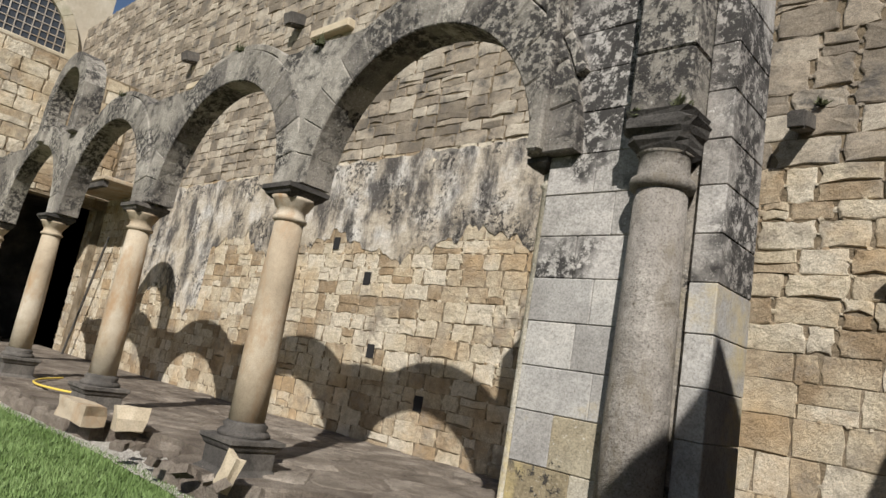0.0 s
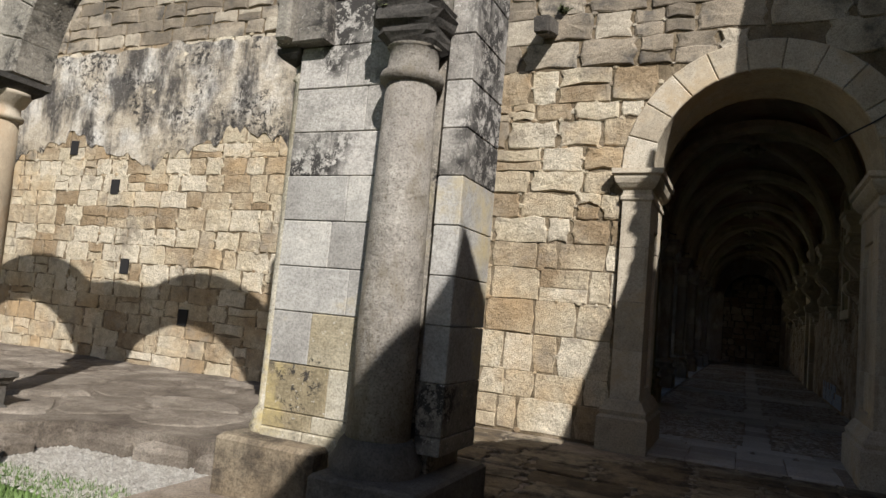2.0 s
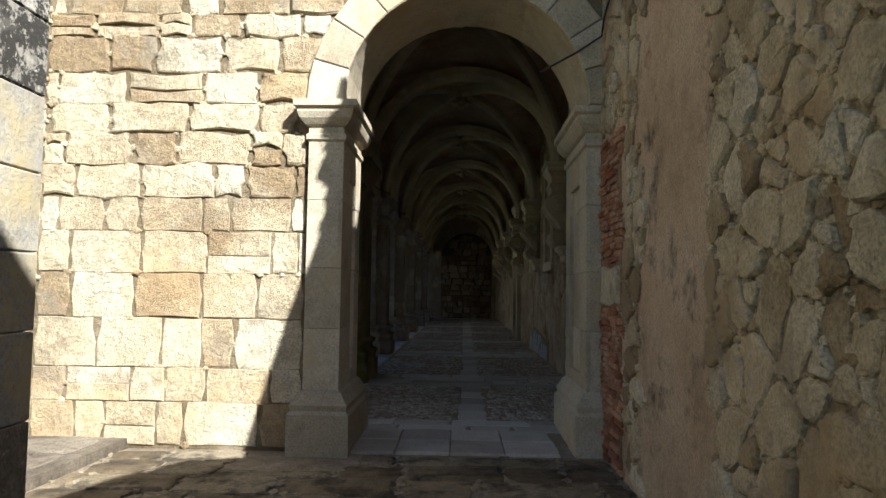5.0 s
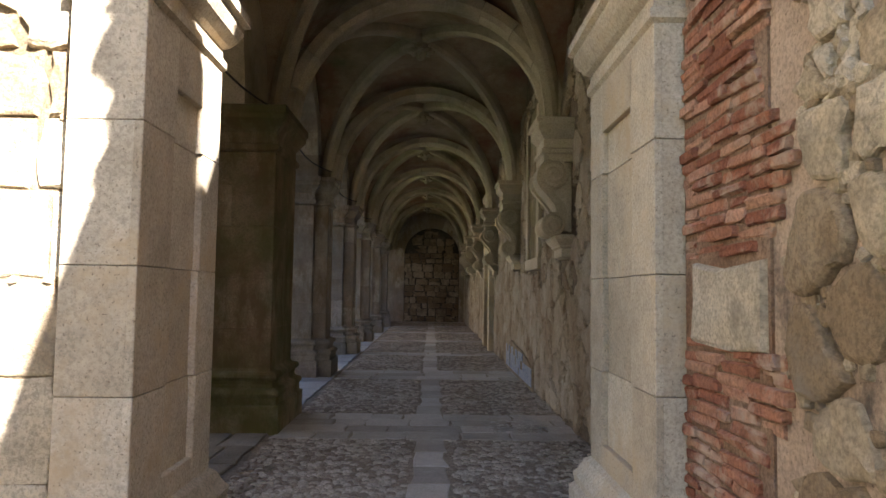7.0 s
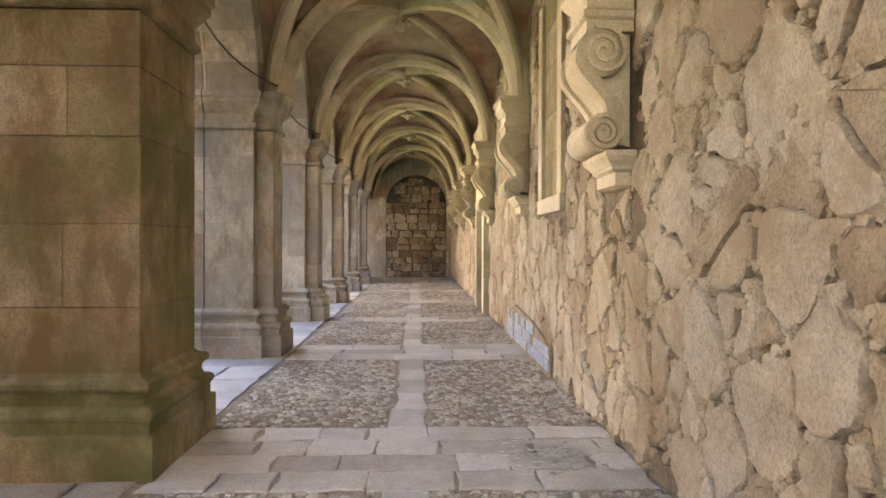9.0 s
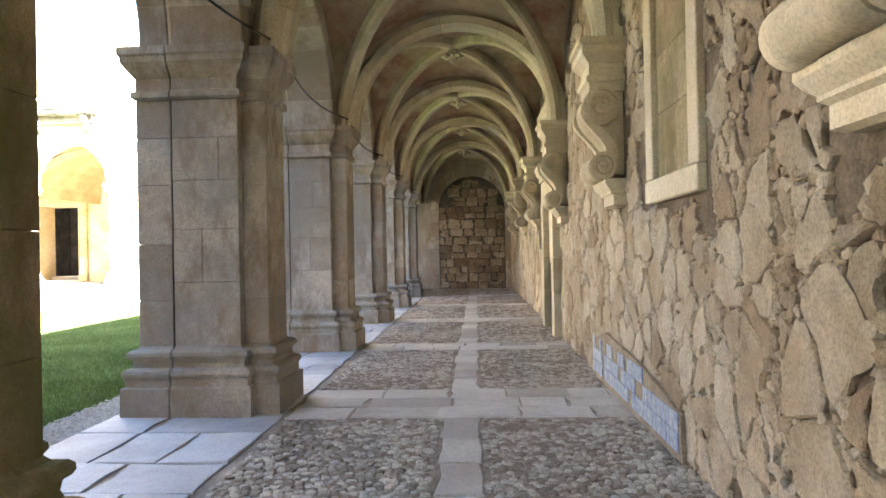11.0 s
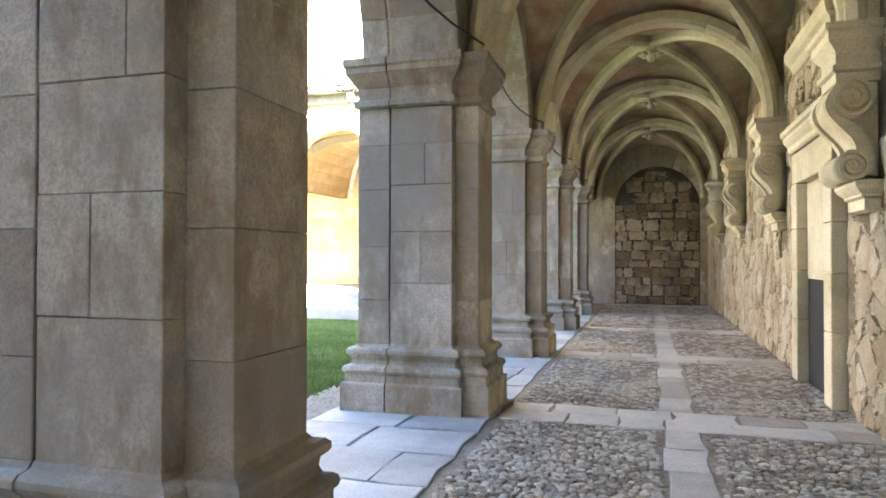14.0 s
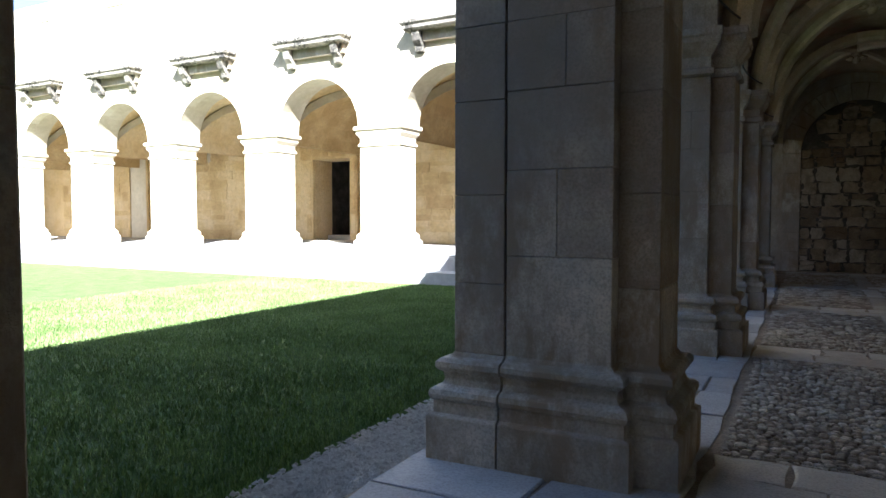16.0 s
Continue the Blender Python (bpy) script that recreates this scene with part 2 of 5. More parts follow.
M_TILE = stone("blue_tile", [(0.11, 0.18, 0.34), (0.32, 0.38, 0.47), (0.58, 0.58, 0.56)], 14.0, vary=0.12, bump=0.2, rough=0.35)
# near-black that stands in for the shade inside openings and holes
M_BLACK = plain("black_painted_shade", (0.012, 0.011, 0.010), 0.9)
M_IRON = plain("black_cable", (0.012, 0.012, 0.013), 0.5)
M_HOSE = plain("yellow_hose", (0.65, 0.48, 0.08), 0.45)
M_ROOF = stone("roof_tile", [(0.25, 0.12, 0.07), (0.38, 0.20, 0.12)], 2.0, vary=0.2)
M_GLASS = plain("dim_window", (0.05, 0.055, 0.06), 0.15)


# ---- building helpers ----
def mesh_of(name, verts, faces, mat, smooth=False):
    me = bpy.data.meshes.new(name)
    me.from_pydata(verts, [], faces)
    me.materials.append(mat)
    if smooth:
        me.polygons.foreach_set("use_smooth", [True] * len(me.polygons))
    me.update()
    return me


def put(name, verts, faces, mat, parent=None, label="", smooth=False):
    """One mesh object, under a thing or a part where a parent is given."""
    ob = new(name, mesh_of(name, verts, faces, mat, smooth))
    ob.parent = parent
    if label:
        ob["label"] = label
    return ob


def part(name, bm, mat, parent=None, label="", smooth=False):
    me = bpy.data.meshes.new(name)
    bmesh.ops.recalc_face_normals(bm, faces=bm.faces)
    bm.to_mesh(me)
    bm.free()
    me.materials.append(mat)
    if smooth:
        me.polygons.foreach_set("use_smooth", [True] * len(me.polygons))
    ob = new(name, me)
    ob.parent = parent
    if label:
        ob["label"] = label
    return ob


def empty(name, label, category, group="", kind="", at=(0, 0, 0)):
    ob = new(name)
    ob.location = at
    return tagged(ob, label, category, group, kind)


def box_vf(x0, x1, y0, y1, z0, z1, b=0.0):
    """A box, its edges chamfered by b: verts and faces."""
    if b <= 0:
        v = [(x, y, z) for z in (z0, z1) for x, y in ((x0, y0), (x1, y0), (x1, y1), (x0, y1))]
        return v, [(3, 2, 1, 0), (4, 5, 6, 7), (0, 1, 5, 4), (1, 2, 6, 5), (2, 3, 7, 6), (3, 0, 4, 7)]
    rings = [(b, z0), (0, z0 + b), (0, z1 - b), (b, z1)]
    return loft(x0, x1, y0, y1, [(-o, z) for o, z in rings], b)


def loft(x0, x1, y0, y1, prof, b=0.0, sides=(1, 1, 1, 1)):
    """A moulded block: rectangles grown by each offset at each height, stacked; b cuts the upright corners."""
    v, f = [], []
    n = 8 if b > 0 else 4
    for o, z in prof:
        X0, X1, Y0, Y1 = x0 - o * sides[0], x1 + o * sides[1], y0 - o * sides[2], y1 + o * sides[3]
        if b > 0:
            v += [(X0 + b, Y0, z), (X1 - b, Y0, z), (X1, Y0 + b, z), (X1, Y1 - b, z), (X1 - b, Y1, z), (X0 + b, Y1, z), (X0, Y1 - b, z), (X0, Y0 + b, z)]
        else:
            v += [(X0, Y0, z), (X1, Y0, z), (X1, Y1, z), (X0, Y1, z)]
    f.append(tuple(reversed(range(n))))
    k = len(prof)
    f.append(tuple(range((k - 1) * n, k * n)))
    for r in range(k - 1):
        for i in range(n):
            j = (i + 1) % n
            f.append((r * n + i, r * n + j, (r + 1) * n + j, (r + 1) * n + i))
    return v, f


def lathe(prof, cx, cy, seg=24, a0=0.0, a1=360.0):
    v, f = [], []
    for r, z in prof:
        for i in range(seg):
            a = radians(a0 + (a1 - a0) * i / seg)
            v.append((cx + r * math.cos(a), cy + r * math.sin(a), z))
    for k in range(len(prof) - 1):
        for i in range(seg):
            j = (i + 1) % seg
            f.append((k * seg + i, k * seg + j, (k + 1) * seg + j, (k + 1) * seg + i))
    f.append(tuple(reversed(range(seg))))
    f.append(tuple(range((len(prof) - 1) * seg, len(prof) * seg)))
    return v, f


def join(lists):
    v, f = [], []
    for vv, ff in lists:
        o = len(v)
        v += vv
        f += [tuple(i + o for i in q) for q in ff]
    return v, f


def slab_poly(outline, place, d0, d1):
    """An outline in a plane, given as (u, v), made solid between the depths d0 and d1; place(u, v, w) gives the world point."""
    bm = bmesh.new()
    a = [bm.verts.new(place(u, v, d0)) for u, v in outline]
    b = [bm.verts.new(place(u, v, d1)) for u, v in outline]
    caps = [bm.faces.new(a), bm.faces.new(list(reversed(b)))]
    n = len(outline)
    for i in range(n):
        j = (i + 1) % n
        bm.faces.new((a[j], a[i], b[i], b[j]))
    bm.normal_update()
    bmesh.ops.triangulate(bm, faces=caps, ngon_method="EAR_CLIP")
    return bm


def halve(poly, rng):
    """Cuts a stone in two across its longer way."""
    n = len(poly)
    cu, cv = sum(p[0] for p in poly) / n, sum(p[1] for p in poly) / n
    far = max(poly, key=lambda p: math.hypot(p[0] - cu, p[1] - cv))
    nx, ny = far[0] - cu, far[1] - cv
    k = rng.uniform(-0.25, 0.35)
    d = nx * (cu + k * nx) + ny * (cv + k * ny)
    out = []
    for sign in (1, -1):
        half = []
        for i in range(n):
            p, q = poly[i - 1], poly[i]
            sp, sq = sign * (nx * p[0] + ny * p[1] - d), sign * (nx * q[0] + ny * q[1] - d)
            if (sp < 0) != (sq < 0):
                t = sp / (sp - sq)
                half.append((p[0] + (q[0] - p[0]) * t, p[1] + (q[1] - p[1]) * t))
            if sq < 0:
                half.append(q)
        if len(half) > 2:
            out.append(half)
    return out


def rounded(poly, cut=0.22):
    """Takes the corners off."""
    out = []
    for i in range(len(poly)):
        p, q = poly[i], poly[(i + 1) % len(poly)]
        if math.hypot(q[0] - p[0], q[1] - p[1]) < 0.03:
            out.append(((p[0] + q[0]) / 2, (p[1] + q[1]) / 2))
        else:
            out += [(p[0] + (q[0] - p[0]) * cut, p[1] + (q[1] - p[1]) * cut), (q[0] + (p[0] - q[0]) * cut, q[1] + (p[1] - q[1]) * cut)]
    return out


def voronoi(u0, u1, v0, v1, su, sv, rng, jitter=0.45, drop=0.22, split=0.3):
    """Irregular stones that fill a rectangle: a polygon each."""
    nu, nv = max(1, round((u1 - u0) / su)), max(1, round((v1 - v0) / sv))
    du, dv = (u1 - u0) / nu, (v1 - v0) / nv
    seeds = {}
    for i in range(-2, nu + 2):
        for j in range(-2, nv + 2):
            off = 0.5 * (j % 2)
            if rng.random() < drop and i % 2:
                continue
            seeds[i, j] = (u0 + (i + 0.5 + off - 0.25 + rng.uniform(-jitter, jitter)) * du, v0 + (j + 0.5 + rng.uniform(-jitter, jitter)) * dv)
    cells = []
    for i in range(-1, nu + 1):
        for j in range(nv):
            if (i, j) not in seeds:
                continue
            cx, cy = seeds[i, j]
            poly = [(cx - 2 * du, cy - 2 * dv), (cx + 2 * du, cy - 2 * dv), (cx + 2 * du, cy + 2 * dv), (cx - 2 * du, cy + 2 * dv)]
            planes = [(1, 0, u1), (-1, 0, -u0), (0, 1, v1), (0, -1, -v0)]
            for a in range(-2, 3):
                for c in range(-2, 3):
                    q = seeds.get((i + a, j + c))
                    if q and (a or c):
                        nx, ny = q[0] - cx, q[1] - cy
                        planes.append((nx, ny, nx * (q[0] + cx) / 2 + ny * (q[1] + cy) / 2))
            for nx, ny, d in planes:
                out = []
                for k in range(len(poly)):
                    p, q = poly[k - 1], poly[k]
                    sp, sq = nx * p[0] + ny * p[1] - d, nx * q[0] + ny * q[1] - d
                    if (sp < 0) != (sq < 0):
                        t = sp / (sp - sq)
                        out.append((p[0] + (q[0] - p[0]) * t, p[1] + (q[1] - p[1]) * t))
                    if sq < 0:
                        out.append(q)
                poly = out
                if len(poly) < 3:
                    break
            if len(poly) < 3:
                continue
            if rng.random() < split:
                for half in halve(poly, rng):
                    cells += halve(half, rng) if rng.random() < 0.45 * split else [half]
            else:
                cells.append(poly)
    return [rounded(c) for c in cells if len(c) > 2]


def courses(u0, u1, v0, v1, h, w, rng, skew=0.02):
    """Roughly coursed stones: rows of uneven height, uneven widths, now and then two thin ones in place of one."""
    cells = []
    v = v0
    while v < v1 - 0.06:
        hh = min(rng.uniform(0.75, 1.3) * h, v1 - v)
        if v1 - v - hh < 0.1:
            hh = v1 - v
        u = u0 - rng.uniform(0, w)
        while u < u1:
            ww = rng.uniform(0.55, 1.6) * w
            a, b = max(u, u0), min(u + ww, u1)
            if b - a > 0.05:
                s = lambda: rng.uniform(-skew, skew)
                if rng.random() < 0.18:
                    mid = v + hh * rng.uniform(0.4, 0.6)
                    k = s()
                    cells.append([(a, v), (b, v), (b, mid + k), (a, mid)])
                    cells.append([(a, mid), (b, mid + k), (b, v + hh), (a, v + hh)])
                else:
                    c = min(0.25 * (b - a), 0.04)
                    cells.append([(a + c * rng.random(), v + s() * .5), (b - c * rng.random(), v), (b + s() * .5, v + 0.5 * hh), (b - c * rng.random(), v + hh),
                                  (0.5 * (a + b), v + hh + s() * 0.4), (a + c * rng.random(), v + hh), (a, v + 0.5 * hh + s())])
            u += ww
        v += hh
    return cells


def stone_vf(poly, place, flip, rng, proud=0.03, gap=0.012, edge=0.03, sink=0.05, rough=1.0):
    """One stone of a wall: chamfered and slightly domed."""
    cu = sum(p[0] for p in poly) / len(poly)
    cv = sum(p[1] for p in poly) / len(poly)
    area = 0.5 * sum(poly[i - 1][0] * poly[i][1] - poly[i][0] * poly[i - 1][1] for i in range(len(poly)))
    if area < 0:
        poly = poly[::-1]
    r = max(0.05, math.sqrt(abs(area)) / 2)
    fine = []
    for i in range(len(poly)):
        p, q = poly[i], poly[(i + 1) % len(poly)]
        fine.append(p)
        d = math.hypot(q[0] - p[0], q[1] - p[1])
        if d > 0.12 and rough:
            k = rough * min(0.03, 0.12 * d)
            fine.append(((p[0] + q[0]) / 2 + rng.uniform(-k, k) - 0.3 * k * (q[1] - p[1]) / d, (p[1] + q[1]) / 2 + rng.uniform(-k, k)))
    poly = fine
    h = proud * rng.uniform(0.5, 1.3)
    tu, tv = rng.uniform(-0.12, 0.12) * proud / 0.03, rng.uniform(-0.12, 0.12) * proud / 0.03
    rings = []
    for g, w in ((gap, -sink), (gap, h * 0.2), (gap + 0.4 * edge, h * 0.7), (gap + 1.5 * edge, h)):
        k = max(0.3, 1 - g / r)
        rings.append([(cu + (u - cu) * k, cv + (v - cv) * k, w) for u, v in poly])
    n = len(poly)
    v = [place(*p) for ring in rings[:3] for p in ring]
    v += [place(p[0], p[1], p[2] + max(-0.6 * h, min(0.6 * h, 0.25 * (tu * (p[0] - cu) + tv * (p[1] - cv)))) + rng.uniform(-0.3, 0.15) * h) for p in rings[3]]
    v.append(place(cu + rng.uniform(-.2, .2) * r, cv + rng.uniform(-.2, .2) * r, h * 1.03))
    f = []
    for k in range(3):
        for i in range(n):
            j = (i + 1) % n
            f.append((k * n + i, k * n + j, (k + 1) * n + j, (k + 1) * n + i))
    for i in range(n):
        f.append((3 * n + i, 3 * n + (i + 1) % n, 4 * n))
    if flip:
        f = [tuple(reversed(q)) for q in f]
    return v, f


def lay(cells, place, flip, parent, mat, mat_joined, near, rng, skip=None, name="stone", limit=290, joined="stones", chips=0.0, chip_proud=0.022, **kw):
    """Lays stones on a wall or floor: the near ones as objects of their own, the rest as one."""
    cells = [c for c in cells if not (skip and skip(c))]
    rest, made = [], 0
    for c in cells if chips else ():
        for u, v in c:
            if rng.random() < chips:
                q, n, tw = rng.uniform(0.02, 0.05) * chip_proud / 0.022, rng.choice((4, 5, 6)), rng.uniform(0, 6)
                blob = [(u + q * rng.uniform(0.6, 1.5) * math.cos(tw + 6.283 * i / n), v + q * rng.uniform(0.6, 1.0) * math.sin(tw + 6.283 * i / n)) for i in range(n)]
                rest.append(stone_vf(blob, place, flip, rng, proud=chip_proud, gap=0.002, edge=0.008, sink=0.04))
    for c in cells:
        cu, cv = sum(p[0] for p in c) / len(c), sum(p[1] for p in c) / len(c)
        vf = stone_vf(c, place, flip, rng, **kw)
        if made < limit and near(cu, cv):
            put(name, *vf, mat, parent)
            made += 1
        else:
            rest.append(vf)
    if rest:
        tagged(put(joined, *join(rest), mat_joined, parent), kind="stuff")


def hits_box(u0, u1, v0, v1):
    return lambda c: max(p[0] for p in c) > u0 and min(p[0] for p in c) < u1 and max(p[1] for p in c) > v0 and min(p[1] for p in c) < v1


def voussoirs(parent, mat, cu, cv, r0, r1, n, place, flip, d0, d1, a0=0.0, a1=180.0, gap=0.003, name="voussoir", b=0.012):
    """The wedge stones of an arch ring, each an object of its own."""
    for i in range(n):
        b0 = radians(a0 + (a1 - a0) * i / n) + gap / r1
        b1 = radians(a0 + (a1 - a0) * (i + 1) / n) - gap / r1
        v, f = [], []
        for d, k in ((d0, 0.0), (d1 - b, 0.0), (d1, b)):
            for rr, s in ((r0 + k, 0), (r1 - k, 1)):
                for t in range(3):
                    a = b0 + k / rr + (b1 - b0 - 2 * k / rr) * t / 2
                    v.append(place(cu + rr * math.cos(a), cv + rr * math.sin(a), d))
        for q in range(2):
            o, p = q * 6, (q + 1) * 6
            for t in range(2):
                f.append((o + t + 1, o + t, p + t, p + t + 1))
                f.append((o + 3 + t, o + 4 + t, p + 4 + t, p + 3 + t))
            f.append((o, o + 3, p + 3, p))
            f.append((o + 5, o + 2, p + 2, p + 5))
        f += [(12, 15, 16, 13), (13, 16, 17, 14)]
        f += [(0, 1, 4, 3), (1, 2, 5, 4)]
        if flip:
            f = [tuple(reversed(q)) for q in f]
        put(name, v, f, mat, parent)


def sweep(path, normal_of, prof, closed_ends=True):
    """A bar swept along points: prof gives (side, up) pairs round the section; normal_of(i) gives side and up vectors."""
    v, f = [], []
    n = len(prof)
    for i, p in enumerate(path):
        s, up = normal_of(i)
        for a, b in prof:
            v.append(tuple(p + s * a + up * b))
    for i in range(len(path) - 1):
        for k in range(n):
            j = (k + 1) % n
            f.append((i * n + k, i * n + j, (i + 1) * n + j, (i + 1) * n + k))
    f.append(tuple(reversed(range(n))))
    f.append(tuple(range((len(path) - 1) * n, len(path) * n)))
    return v, f


def on_wall_a(u, v, w):
    return (u, WALL_A - w, v)


def on_east(u, v, w):
    return (EAST - w, u, v)


def on_floor(u, v, w):
    return (u, v, w)

# ---- plan ----
WALL_A = 7.5            # south wall of the cloister, with the entrance arch
EAST = 2.35             # east wall of the vaulted walk
COURT_EAST = 1.88       # east wall of the ruined court
NORTH = 37.5            # end wall of the walk
PIERS = [12.25, 16.25, 20.25, 24.25, 28.25, 32.25]
SPRING = 3.44
AX, AR = 0.66, 1.60     # axis and radius of the vault's arches
rng = random.Random(7)

# ground: one sheet to the horizon
ground = put("ground", [(-900, -900, -0.2), (900, -900, -0.2), (900, 900, -0.2), (-900, 900, -0.2)], [(0, 1, 2, 3)], M_LAWN)
tagged(ground, "mown green lawn and grassy earth around the cloister", "ground", kind="structure")

# ---- wall A with the entrance arch ----
EC, ER, ES = 0.645, 1.095, 3.06
WALL_T = 0.9
out = [(-36, -0.3), (-0.5, -0.3), (-0.5, ES)]
out += [(EC - (ER + 0.06) * math.cos(radians(a)), ES + (ER + 0.06) * math.sin(radians(a))) for a in range(0, 181, 9)][1:-1]
out += [(1.97, ES), (1.97, -0.3), (4.5, -0.3), (4.5, 8.6), (-2.2, 8.6), (-2.2, 13.1), (-36, 13.1)]
wall_south = part("wall_south", slab_poly(out, on_wall_a, 0.0, -WALL_T), M_MORTAR_DARK)
tagged(wall_south, "tall ruined wall of honey-coloured coursed rubble", "wall", kind="structure")


def skip_south(c):
    us, vs = [p[0] for p in c], [p[1] for p in c]
    cu, cv = sum(us) / len(us), sum(vs) / len(vs)
    if max(us) > -0.72 and min(us) < 1.9 and min(vs) < ES + 0.02:
        return True
    return math.hypot(cu - EC, cv - ES) < ER + 0.37 and max(vs) > ES


r1 = random.Random(11)
lay(courses(-3.2, -0.765, 0.0, 2.2, 0.38, 0.42, r1, 0.012), on_wall_a, False, wall_south, M_WALL, M_WALL_I, lambda u, v: True, r1, skip_south, proud=0.016, edge=0.006, gap=0.004, chips=0.12, rough=0.45)
lay(courses(-3.2, 1.9, 4.3, 6.5, 0.30, 0.55, r1), on_wall_a, False, wall_south, M_UPPER_I, M_UPPER_I, lambda u, v: False, r1, skip_south, proud=0.036, edge=0.016, gap=0.009, chips=0.4, rough=1.6, joined="weathered_stones")
for u1, v0, v1, tag in ((-0.765, 2.2, 3.06, "eroded_stones"), (1.9, 3.06, 4.3, "arch_side_stones")):
    lay(courses(-3.2, u1, v0, v1, 0.27, 0.46, r1), on_wall_a, False, wall_south, M_WALL, M_WALL_I, lambda u, v: v < 5, r1, skip_south, limit=70, proud=0.03, edge=0.014, gap=0.006, chips=0.35, rough=1.4, joined=tag)
lay(courses(-24, -3.2, -0.05, 5.2, 0.26, 0.40, r1, 0.03), on_wall_a, False, wall_south, M_WALL, M_WALL_I, lambda u, v: u > -11 and v < 4.2, r1, None, limit=290, proud=0.02, edge=0.008, gap=0.005, chips=0.22, rough=1.0)
lay(courses(-34, -3.2, 5.2, 13.1, 0.25, 0.52, r1, 0.035), on_wall_a, False, wall_south, M_UPPER_I, M_UPPER_I, lambda u, v: False, r1, None, proud=0.03, edge=0.012, gap=0.007, rough=1.4, joined="high_stones")
lay(courses(-3.2, 1.9, 6.5, 8.6, 0.34, 0.62, r1), on_wall_a, False, wall_south, M_UPPER_I, M_UPPER_I, lambda u, v: False, r1, skip_south, proud=0.05, edge=0.03, gap=0.012, joined="upper_stones")

# old plaster band on wall A, broken below
edge_pts, u = [], -20.0
while u < -4.6:
    edge_pts.append((u, 3.45 + 0.28 * math.sin(u * 1.7) + 0.22 * noise.noise((u * 1.1, 3, 0)) - (1.3 if u < -15.0 else 0.0) + 0.30 * noise.noise((u * 4, 8, 0)) + 0.12 * noise.noise((u * 13, 5, 0))))
    u += 0.07
top_pts = [(p[0], 5.15 + 0.12 * noise.noise((p[0] * 2.2, 40, 0))) for p in edge_pts]
band = part("plaster_band", slab_poly(edge_pts + top_pts[::-1], on_wall_a, 0.012, 0.030), M_PLASTER, wall_south, "black-streaked old lime plaster band")

# ---- entrance arch ----
entrance = empty("arch_entrance", "round cream stone entrance arch on moulded pilasters", "arch", kind="structure")
voussoirs(entrance, M_JAMB, EC, ES, ER, ER + 0.34, 11, on_wall_a, False, -0.02, 0.055)
sof = []
for k in range(25):
    a = math.pi * k / 24
    for rr, d in ((ER + 0.004, -0.03), (ER, -WALL_T - 0.02), (ER + 0.3, -WALL_T - 0.02), (ER + 0.3, -0.03)):
        sof.append(on_wall_a(EC - rr * math.cos(a), ES + rr * math.sin(a), d))
sf = [(4 * k + i, 4 * k + (i + 1) % 4, 4 * k + 4 + (i + 1) % 4, 4 * k + 4 + i) for k in range(24) for i in range(4)]
put("soffit", sof, sf, M_JAMB, entrance, smooth=False)
CAP = [(0.0, 2.70), (0.02, 2.72), (0.02, 2.76), (0.0, 2.78), (0.0, 2.83), (0.03, 2.85), (0.07, 2.90), (0.09, 2.95), (0.09, 2.98), (0.12, 3.0), (0.12, 3.055), (0.0, 3.06), (0.0, 3.066)]
BASE = [(0.11, -0.1), (0.11, 0.32), (0.08, 0.35), (0.09, 0.40), (0.06, 0.44), (0.03, 0.50), (0.0, 0.52)]
for jx0, jx1, y0, y1, side in ((-0.745, -0.43, WALL_A - 0.09, 8.40, 1), (1.735, 1.95, WALL_A + 0.08, 8.76, -1)):
    # the face towards the passage carries a sunk panel: two stiles, rails and a set-back field in each course
    z = 0.5
    for k, hgt in enumerate((0.55, 0.53, 0.60, 0.55)):
        top = min(z + hgt, 2.72) - 0.003
        xa, xb = (jx0, jx1 - 0.035) if side > 0 else (jx0 + 0.035, jx1)
        put("block", *box_vf(xa, xb, y0, y1, z, top, 0.003), M_JAMB, entrance)
        fa, fb = (xb - 0.004, jx1) if side > 0 else (jx0, xa + 0.004)
        put("stile", *box_vf(fa, fb, y0, y0 + 0.34 + 0.02 * (k % 2), z, top, 0.004), M_JAMB, entrance)
        put("stile", *box_vf(fa, fb, y1 - 0.26 - 0.02 * (k % 2), y1, z, top, 0.004), M_JAMB, entrance)
        z += hgt
    for c, d in ((2.42, 2.716), (0.5, 0.64)):
        put("rail", *box_vf(fa, fb - side * 0.003 if side > 0 else fb, y0 + 0.34, y1 - 0.26, c, d, 0.004), M_JAMB, entrance)
    put("capital", *loft(jx0, jx1, y0, y1, CAP), M_JAMB, entrance, "moulded cream stone capital")
    put("base", *loft(jx0, jx1, y0, y1, BASE), M_JAMB, entrance, "worn moulded stone base")

# ---- ruined court: east wall with broken top ----
tops = [(-9, 4.9), (-3.0, 4.95), (-1.4, 5.05), (-0.6, 5.15), (-0.28, 5.25), (-0.2, 5.55), (-0.12, 5.25), (0.6, 4.95), (1.6, 4.7), (2.5, 4.3), (3.2, 3.8), (3.36, 3.95), (3.62, 4.35), (3.84, 4.68), (4.0, 4.87), (4.15, 5.06), (4.29, 5.13), (4.28, 5.2), (4.13, 5.42), (4.1, 5.55), (4.17, 5.7), (4.25, 5.8), (4.28, 6.1), (4.34, 6.25), (4.42, 6.1), (4.43, 5.4), (4.5, 5.05), (4.7, 4.92), (4.9, 4.98), (5.15, 4.9), (5.36, 5.2), (5.42, 6.0), (5.45, 6.4), (5.6, 7.0), (6.4, 7.8), (7.2, 8.6), (WALL_A + 0.2, 8.6)]
